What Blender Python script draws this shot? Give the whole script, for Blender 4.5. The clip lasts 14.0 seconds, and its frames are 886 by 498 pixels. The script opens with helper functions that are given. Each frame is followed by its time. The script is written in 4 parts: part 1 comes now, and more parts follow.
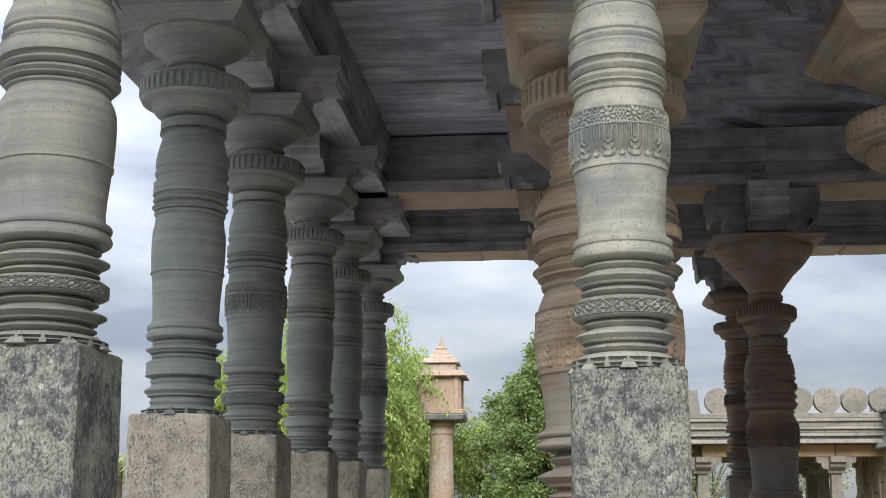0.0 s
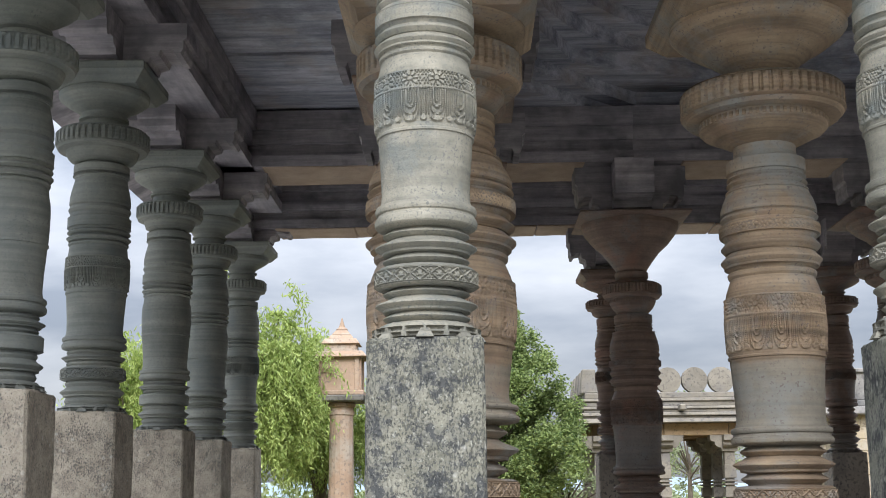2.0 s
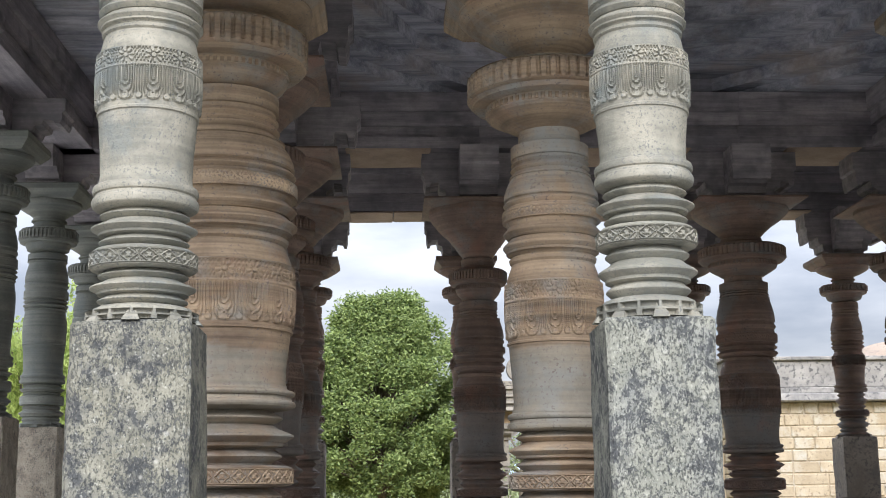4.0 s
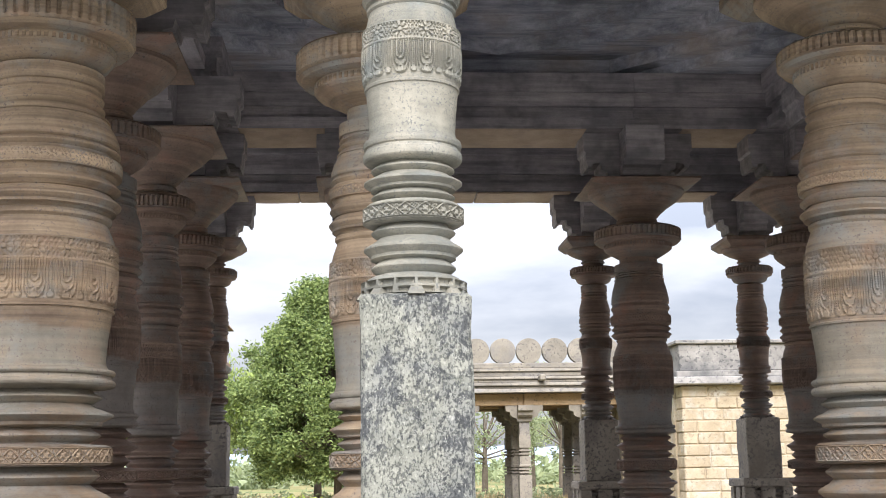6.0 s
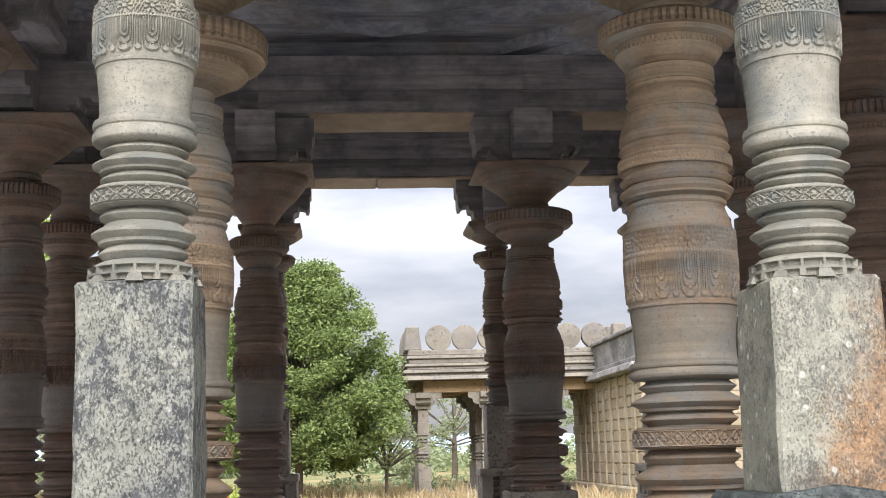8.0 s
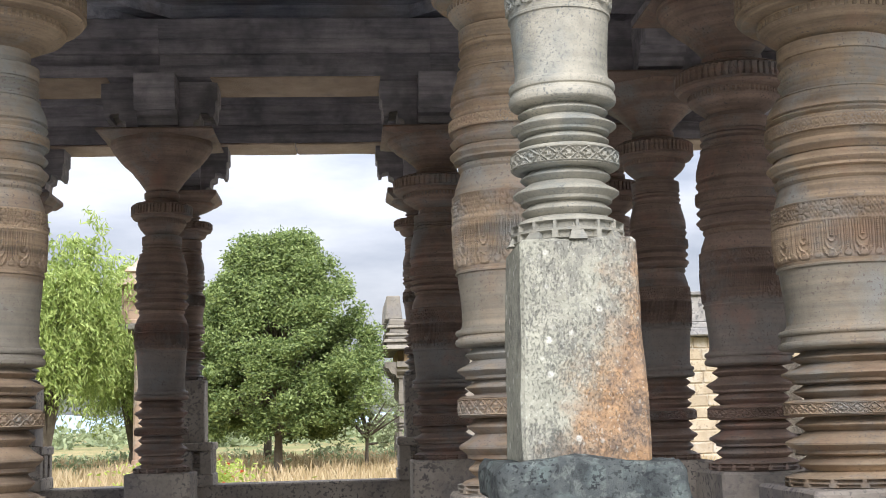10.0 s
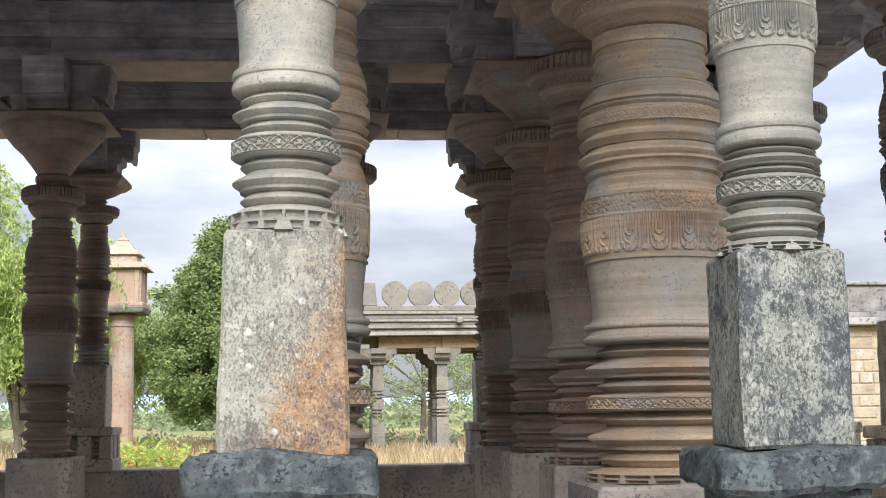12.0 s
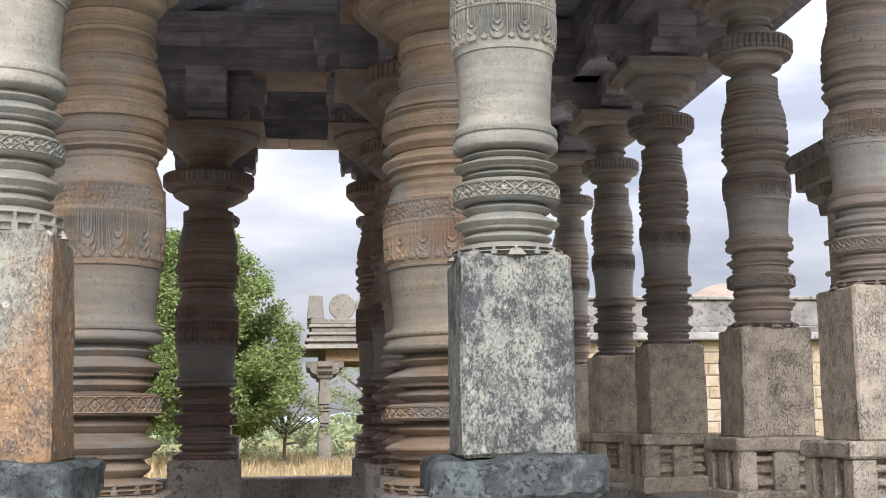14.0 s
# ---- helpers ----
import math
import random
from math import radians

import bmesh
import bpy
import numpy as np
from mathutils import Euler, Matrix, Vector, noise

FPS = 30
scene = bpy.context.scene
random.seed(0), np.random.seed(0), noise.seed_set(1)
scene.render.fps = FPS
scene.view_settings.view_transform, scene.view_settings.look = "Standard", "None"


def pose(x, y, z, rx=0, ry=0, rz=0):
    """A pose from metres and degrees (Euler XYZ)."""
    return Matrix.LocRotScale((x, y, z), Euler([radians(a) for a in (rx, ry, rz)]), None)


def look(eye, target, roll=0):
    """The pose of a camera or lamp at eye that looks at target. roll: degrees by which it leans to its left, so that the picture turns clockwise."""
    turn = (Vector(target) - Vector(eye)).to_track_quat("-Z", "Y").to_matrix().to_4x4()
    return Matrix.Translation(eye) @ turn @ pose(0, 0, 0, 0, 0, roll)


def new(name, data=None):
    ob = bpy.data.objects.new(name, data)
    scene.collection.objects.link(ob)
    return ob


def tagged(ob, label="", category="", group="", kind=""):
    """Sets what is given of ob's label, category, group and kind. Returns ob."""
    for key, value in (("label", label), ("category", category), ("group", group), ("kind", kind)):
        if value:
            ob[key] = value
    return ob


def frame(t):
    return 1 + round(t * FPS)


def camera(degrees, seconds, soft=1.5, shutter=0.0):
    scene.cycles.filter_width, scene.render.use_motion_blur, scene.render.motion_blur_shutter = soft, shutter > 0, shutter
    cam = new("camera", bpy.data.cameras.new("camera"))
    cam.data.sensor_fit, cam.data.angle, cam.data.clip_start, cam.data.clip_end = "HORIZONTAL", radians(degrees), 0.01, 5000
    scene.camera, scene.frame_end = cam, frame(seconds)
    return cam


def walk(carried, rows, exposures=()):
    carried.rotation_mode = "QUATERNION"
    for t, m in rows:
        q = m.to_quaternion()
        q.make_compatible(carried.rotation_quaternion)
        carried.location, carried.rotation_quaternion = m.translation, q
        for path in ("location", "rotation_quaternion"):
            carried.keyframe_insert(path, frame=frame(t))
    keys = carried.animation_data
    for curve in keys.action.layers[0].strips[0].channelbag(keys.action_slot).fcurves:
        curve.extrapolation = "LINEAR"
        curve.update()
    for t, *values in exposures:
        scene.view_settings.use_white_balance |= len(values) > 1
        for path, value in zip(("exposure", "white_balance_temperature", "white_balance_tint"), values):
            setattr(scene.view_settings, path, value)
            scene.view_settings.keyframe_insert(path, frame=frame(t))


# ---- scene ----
cam = camera(38.6, 14.0, soft=0.9)
METRES, EYE, TILT, LEAN, TURN = 6.0, 1.6, 12.0, 0.0, 5.2
ROWS = [
    (0.0, 0.0, 0.0, 0.0, 0.0, 0.0, -0.0),
    (0.5, 0.0129, 0.0021, -0.0013, -0.65, -0.19, 0.03),
    (1.0, 0.0309, 0.0021, -0.0022, -1.62, -0.39, -0.05),
    (1.5, 0.0505, 0.0045, -0.004, -2.81, -0.6, -0.12),
    (2.0, 0.0729, 0.0171, -0.0093, -4.09, -0.82, -0.29),
    (2.5, 0.0969, 0.0241, -0.0112, -5.23, -1.03, -0.36),
    (3.0, 0.1224, 0.0273, -0.013, -6.19, -1.19, -0.48),
    (3.5, 0.1636, 0.0215, -0.0125, -7.0, -1.24, -0.64),
    (6.0, 0.3408, 0.0029, -0.0141, -8.75, -2.07, -0.98),
    (6.5, 0.3787, 0.0082, -0.0177, -8.92, -2.22, -0.75),
    (7.0, 0.4167, 0.0177, -0.0184, -9.18, -2.27, -0.63),
    (7.5, 0.4534, 0.0153, -0.0189, -9.45, -2.43, -0.56),
    (8.0, 0.4997, 0.0065, -0.015, -9.67, -2.66, -0.44),
    (8.5, 0.5412, 0.0081, -0.0202, -9.84, -2.94, -0.31),
    (11.0, 0.7442, 0.0017, -0.0186, -9.42, -4.6, -0.6),
    (11.5, 0.7888, -0.002, -0.0182, -9.5, -4.67, -0.92),
    (12.0, 0.8348, -0.0118, -0.0157, -9.69, -4.63, -1.26),
    (12.5, 0.8721, -0.0075, -0.0201, -10.03, -4.51, -1.58),
    (13.0, 0.9078, -0.0024, -0.0202, -10.44, -4.34, -1.77),
    (13.5, 0.9401, -0.0116, -0.0198, -10.83, -4.17, -1.81),
    (14.0, 0.9834, -0.0238, -0.019, -11.19, -3.97, -1.67),
]
walk(cam, [(t, pose(0, 0, EYE, TILT, LEAN, TURN) @ pose(METRES * x, METRES * y, METRES * z, 90 + pitch, roll, yaw)) for t, x, y, z, yaw, pitch, roll in ROWS],
     exposures=[(0.0, 0.90, 6200, 12), (3.0, 1.08, 6200, 13), (6.0, 1.47, 6400, 15), (7.0, 1.29, 6450, 15), (8.5, 1.26, 6500, 16), (11.0, 1.30, 6250, 14), (14.0, 1.19, 6400, 17)])

# ---- world, sun, exposure ----
world = bpy.data.worlds.new("sky")
scene.world = world
world.use_nodes = True
wn, wl = world.node_tree.nodes, world.node_tree.links
wn.clear()
w_out = wn.new("ShaderNodeOutputWorld")
w_bg = wn.new("ShaderNodeBackground")
w_sky = wn.new("ShaderNodeTexSky")
w_sky.sky_type, w_sky.sun_disc = "NISHITA", False
w_sky.sun_elevation, w_sky.sun_rotation = radians(34), radians(182)
w_co = wn.new("ShaderNodeTexCoord")
w_sep = wn.new("ShaderNodeSeparateXYZ")
wl.new(w_co.outputs["Generated"], w_sep.inputs[0])
w_map = wn.new("ShaderNodeMapping")
w_map.inputs["Scale"].default_value = (1.6, 1.6, 5.5)
w_map.inputs["Location"].default_value = (0.35, 0.2, 0.1)
wl.new(w_co.outputs["Generated"], w_map.inputs[0])
w_no = wn.new("ShaderNodeTexNoise")
w_no.inputs["Scale"].default_value, w_no.inputs["Detail"].default_value, w_no.inputs["Roughness"].default_value = 2.2, 7, 0.52
wl.new(w_map.outputs[0], w_no.inputs["Vector"])
w_ramp = wn.new("ShaderNodeValToRGB")
w_ramp.color_ramp.elements[0].position, w_ramp.color_ramp.elements[0].color = 0.38, (0.42, 0.465, 0.535, 1)
w_ramp.color_ramp.elements[1].position, w_ramp.color_ramp.elements[1].color = 0.62, (0.86, 0.885, 0.915, 1)
wl.new(w_no.outputs["Fac"], w_ramp.inputs[0])
# an overcast sky grows brighter towards the zenith
w_gr = wn.new("ShaderNodeMapRange")
w_gr.inputs["From Min"].default_value, w_gr.inputs["From Max"].default_value = 0.0, 1.0
w_gr.inputs["To Min"].default_value, w_gr.inputs["To Max"].default_value = 0.215, 2.2
wl.new(w_sep.outputs["Z"], w_gr.inputs["Value"])
w_cl = wn.new("ShaderNodeVectorMath")
w_cl.operation = "SCALE"
wl.new(w_ramp.outputs["Color"], w_cl.inputs[0])
wl.new(w_gr.outputs[0], w_cl.inputs["Scale"])
w_sk = wn.new("ShaderNodeVectorMath")
w_sk.operation = "SCALE"
w_sk.inputs["Scale"].default_value = 0.10
wl.new(w_sky.outputs[0], w_sk.inputs[0])
w_mix = wn.new("ShaderNodeMix")
w_mix.data_type = "RGBA"
w_mix.inputs["Factor"].default_value = 0.94
wl.new(w_sk.outputs[0], w_mix.inputs["A"])
wl.new(w_cl.outputs[0], w_mix.inputs["B"])
wl.new(w_mix.outputs["Result"], w_bg.inputs["Color"])
w_bg.inputs["Strength"].default_value = 1.0
wl.new(w_bg.outputs[0], w_out.inputs[0])

sun = new("sun", bpy.data.lights.new("sun", "SUN"))
sun.data.energy, sun.data.angle, sun.data.color = 1.95, radians(30), (1.0, 0.985, 0.97)
sun.matrix_world = look((-0.5, -14, 9.4), (0, 0, 0))


# ---- materials ----
def mat(name, dark, light, rough=0.85, scale=3.0, spots=0.0, spot_col=(0.05, 0.05, 0.05), spot_scale=45.0, stain=None, stain_amount=0.0,
        stain_scale=1.4, bump=0.25, band=0.0, layer=0.0, metal=0.0, extra=None, extra_amount=0.0, extra_scale=8.0, streak=0.0, smooth=None):
    """Stone-like surface: broad tone, grain, pits or lichen specks, stains, thin level layers."""
    m = bpy.data.materials.new(name)
    m.use_nodes = True
    n, l = m.node_tree.nodes, m.node_tree.links
    p = n["Principled BSDF"]
    p.inputs["Roughness"].default_value = rough
    p.inputs["Metallic"].default_value = metal
    p.inputs["Specular IOR Level"].default_value = 0.25
    co = n.new("ShaderNodeTexCoord")
    info = n.new("ShaderNodeObjectInfo")
    add = n.new("ShaderNodeVectorMath")
    add.operation = "MULTIPLY_ADD"
    comb = n.new("ShaderNodeCombineXYZ")
    for i in range(3):
        l.new(info.outputs["Random"], comb.inputs[i])
    add.inputs[1].default_value = (37, 53, 29)
    l.new(comb.outputs[0], add.inputs[0])
    l.new(co.outputs["Object"], add.inputs[2])
    vec = add.outputs[0]

    def noise_tex(sc, detail=6, rough_=0.6, v=None):
        t = n.new("ShaderNodeTexNoise")
        t.inputs["Scale"].default_value, t.inputs["Detail"].default_value, t.inputs["Roughness"].default_value = sc, detail, rough_
        l.new(v or vec, t.inputs["Vector"])
        return t.outputs["Fac"]

    def ramp(fac, a, b):
        r = n.new("ShaderNodeMapRange")
        r.inputs["From Min"].default_value, r.inputs["From Max"].default_value = a, b
        l.new(fac, r.inputs["Value"])
        return r.outputs[0]

    def mixed(fac, a, b, blend="MIX"):
        x = n.new("ShaderNodeMix")
        x.data_type, x.blend_type = "RGBA", blend
        for sock, val in (("Factor", fac), ("A", a), ("B", b)):
            if isinstance(val, (int, float)):
                x.inputs[sock].default_value = val
            elif isinstance(val, tuple):
                x.inputs[sock].default_value = (*val, 1)
            else:
                l.new(val, x.inputs[sock])
        return x.outputs["Result"]

    def times(a, k):
        x = n.new("ShaderNodeMath")
        x.operation = "MULTIPLY"
        l.new(a, x.inputs[0])
        if isinstance(k, (int, float)):
            x.inputs[1].default_value = k
        else:
            l.new(k, x.inputs[1])
        return x.outputs[0]

    broad = noise_tex(scale, 5, 0.65)
    col = mixed(ramp(broad, 0.3, 0.7), dark, light)
    fine = noise_tex(scale * 22, 6, 0.7)
    col = mixed(0.35, col, mixed(ramp(fine, 0.25, 0.75), (0.45, 0.45, 0.45), (1, 1, 1)), "MULTIPLY")
    height = fine
    if layer:
        mp = n.new("ShaderNodeMapping")
        mp.inputs["Scale"].default_value = (0.6, 0.6, 26)
        l.new(vec, mp.inputs[0])
        lay = noise_tex(1.0, 4, 0.6, mp.outputs[0])
        col = mixed(layer, col, mixed(ramp(lay, 0.35, 0.65), (0.35, 0.33, 0.33), (1.15, 1.1, 1.05)), "MULTIPLY")
    if streak:
        mp = n.new("ShaderNodeMapping")
        mp.inputs["Scale"].default_value = (0.8, 7, 7)
        l.new(vec, mp.inputs[0])
        lay = noise_tex(1.0, 7, 0.7, mp.outputs[0])
        col = mixed(streak, col, mixed(ramp(lay, 0.36, 0.62), (0.28, 0.28, 0.3), (1.25, 1.2, 1.15)), "MULTIPLY")
        height = lay
    if smooth:
        sep, jit = n.new("ShaderNodeSeparateXYZ"), n.new("ShaderNodeMath")
        l.new(co.outputs["Object"], sep.inputs[0])
        jit.operation = "MULTIPLY_ADD"
        l.new(noise_tex(5, 5, 0.65), jit.inputs[0])
        jit.inputs[1].default_value = 0.10
        l.new(sep.outputs["Z"], jit.inputs[2])
        z0, z1, tint = smooth
        inside = times(ramp(jit.outputs[0], z0 + 0.04, z0 + 0.07), ramp(jit.outputs[0], z1 + 0.065, z1 + 0.045))
        inside = times(inside, ramp(noise_tex(2.6, 4, 0.6), 0.18, 0.46))
        col = mixed(times(inside, 0.55), col, mixed(ramp(noise_tex(14, 6, 0.7), 0.3, 0.7), tuple(0.8 * k for k in tint), tuple(1.15 * k for k in tint)))
    if stain:
        st = ramp(noise_tex(stain_scale, 7, 0.68), 0.62 - 0.3 * stain_amount, 0.75 - 0.2 * stain_amount)
        col = mixed(times(st, 0.85), col, stain)
    if extra:
        ex = ramp(noise_tex(extra_scale, 5, 0.6), 0.58 - 0.25 * extra_amount, 0.78 - 0.2 * extra_amount)
        col = mixed(times(ex, 0.7), col, extra)
    if spots:
        a = ramp(noise_tex(spot_scale, 3, 0.6), 0.60 - 0.12 * spots, 0.64 - 0.12 * spots)
        b = ramp(noise_tex(spot_scale * 0.12, 3, 0.5), 0.30, 0.62)
        col = mixed(times(times(a, b), 0.9), col, spot_col)
    tone = ramp(info.outputs["Random"], -0.9, 1.4)
    col = mixed(0.22, col, mixed(tone, (0.4, 0.4, 0.4), (1.2, 1.2, 1.2)), "MULTIPLY")
    l.new(col, p.inputs["Base Color"])
    bm = n.new("ShaderNodeBump")
    bm.inputs["Strength"].default_value, bm.inputs["Distance"].default_value = bump, 0.012
    l.new(height, bm.inputs["Height"])
    l.new(bm.outputs[0], p.inputs["Normal"])
    return m


M_SOAP = mat("pale soapstone", (0.212, 0.216, 0.183), (0.362, 0.348, 0.283), 0.7, 2.6, 0.3, (0.15, 0.155, 0.145), 95, (0.18, 0.205, 0.20), 0.34, 3.0, 0.5, layer=0.38, extra=(0.42, 0.39, 0.31), extra_amount=0.35, extra_scale=5)
M_SOAP_GREY = mat("grey-brown soapstone", (0.165, 0.165, 0.142), (0.285, 0.275, 0.228), 0.7, 2.6, 0.25, (0.13, 0.13, 0.12), 95, (0.13, 0.135, 0.13), 0.36, 3.0, 0.45, layer=0.42)
M_SOAP_GREEN = mat("green soapstone", (0.16, 0.18, 0.165), (0.285, 0.295, 0.26), 0.65, 2.2, 0.1, (0.14, 0.15, 0.14), 60, (0.15, 0.17, 0.165), 0.35, 2.0, 0.25, layer=0.42)
M_INNER = mat("dusty brown soapstone", (0.25, 0.188, 0.132), (0.53, 0.415, 0.285), 0.7, 2.0, 0.06, (0.18, 0.15, 0.13), 60, (0.27, 0.28, 0.265), 0.42, 1.8, 0.25, layer=0.68, extra=(0.34, 0.22, 0.15), extra_amount=0.10, extra_scale=3, smooth=(1.80, 2.26, (0.27, 0.275, 0.235)))
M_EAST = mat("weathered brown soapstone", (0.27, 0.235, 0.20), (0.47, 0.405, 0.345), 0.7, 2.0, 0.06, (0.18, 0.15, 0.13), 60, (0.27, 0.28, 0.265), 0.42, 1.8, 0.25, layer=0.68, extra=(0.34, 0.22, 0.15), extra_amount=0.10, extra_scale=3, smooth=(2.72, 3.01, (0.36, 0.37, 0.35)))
# darker copy of the inner soapstone: the hall's shade is put into the colour
M_INNER_SHADED = mat("brown soapstone coloured as shaded", (0.185, 0.132, 0.105), (0.37, 0.275, 0.22), 0.65, 2.0, 0.06, (0.12, 0.1, 0.09), 60, (0.21, 0.215, 0.21), 0.4, 1.8, 0.25, layer=0.5, extra=(0.33, 0.17, 0.12), extra_amount=0.10, extra_scale=3, smooth=(1.80, 2.26, (0.22, 0.22, 0.205)))
M_SLAB = mat("blue grey weathered slab", (0.045, 0.053, 0.055), (0.15, 0.168, 0.16), 0.9, 9.0, 0.45, (0.03, 0.034, 0.036), 60, (0.27, 0.30, 0.27), 0.30, 16, 1.0, extra=(0.24, 0.30, 0.28), extra_amount=0.30, extra_scale=7)
M_BEAM = mat("sooty beam stone", (0.262, 0.255, 0.282), (0.50, 0.47, 0.485), 0.8, 1.6, 0, streak=0.5, stain=(0.13, 0.125, 0.135), stain_amount=0.45, stain_scale=2.2, bump=0.6, layer=0.25)
# brighter copy of the beam stone: light on the undersides put into the colour
M_BEAM_LIT = mat("beam stone coloured as lit", (0.36, 0.27, 0.20), (0.52, 0.40, 0.30), 0.85, 3.0, 0, stain=(0.30, 0.24, 0.2), stain_amount=0.3, stain_scale=5, bump=0.8)
M_CEIL = mat("smoky ceiling slabs", (0.37, 0.40, 0.475), (0.63, 0.645, 0.69), 0.85, 1.3, 0, streak=0.7, stain=(0.16, 0.165, 0.18), stain_amount=0.4, stain_scale=1.0, bump=0.8, extra=(0.40, 0.33, 0.27), extra_amount=0.3, extra_scale=1.7)
M_FLOOR = mat("worn floor stone", (0.42, 0.405, 0.385), (0.52, 0.50, 0.475), 0.8, 1.0, 0.2, (0.12, 0.11, 0.1), 20)
M_PARAPET = mat("weathered parapet stone", (0.28, 0.245, 0.205), (0.46, 0.41, 0.345), 0.9, 1.5, 0.5, (0.11, 0.1, 0.1), 25, (0.16, 0.15, 0.15), 0.4, 1.2, 0.5)
M_SAND = mat("golden sandstone blocks", (0.35, 0.28, 0.185), (0.53, 0.445, 0.315), 0.9, 0.9, 0.2, (0.25, 0.2, 0.14), 8, (0.48, 0.46, 0.4), 0.4, 0.7, 0.4)
M_WEATHER = mat("black streaked stone", (0.20, 0.19, 0.18), (0.40, 0.38, 0.345), 0.9, 0.8, 0.4, (0.09, 0.09, 0.09), 6, (0.12, 0.12, 0.12), 0.4, 0.6, 0.4)
M_PAV = mat("grey pavilion granite", (0.19, 0.172, 0.14), (0.35, 0.315, 0.255), 0.9, 0.7, 0.3, (0.13, 0.12, 0.11), 7, (0.20, 0.19, 0.18), 0.4, 0.6, 0.4)
M_PAV_BEAM = mat("ochre pavilion beam", (0.36, 0.24, 0.13), (0.48, 0.35, 0.21), 0.9, 0.9, 0.2, (0.2, 0.16, 0.1), 8)
M_TOWER = mat("rosy sandstone", (0.40, 0.27, 0.185), (0.53, 0.395, 0.29), 0.9, 0.7, 0.3, (0.25, 0.2, 0.16), 6, (0.45, 0.42, 0.36), 0.4, 0.5, 0.4)
M_GROUND = mat("dry grassy ground", (0.17, 0.16, 0.06), (0.36, 0.28, 0.13), 0.95, 0.12, 0.4, (0.09, 0.12, 0.04), 1.5, (0.10, 0.15, 0.04), 0.5, 0.08)
M_PAVE = mat("court paving stone", (0.38, 0.37, 0.352), (0.52, 0.505, 0.48), 0.9, 0.8, 0.3, (0.15, 0.14, 0.12), 10)
M_SHRINE = mat("cream plastered stone", (0.50, 0.44, 0.34), (0.66, 0.60, 0.48), 0.9, 1.2, 0.2, (0.3, 0.25, 0.2), 14, (0.4, 0.38, 0.33), 0.3, 0.9, 0.3)
M_DOME = mat("brown plastered dome", (0.30, 0.235, 0.185), (0.42, 0.34, 0.27), 0.9, 1.0, 0.2, (0.2, 0.17, 0.14), 6, (0.22, 0.2, 0.18), 0.3, 0.8, 0.3)
M_BARK = mat("grey bark", (0.10, 0.08, 0.06), (0.20, 0.17, 0.13), 0.95, 2.0)


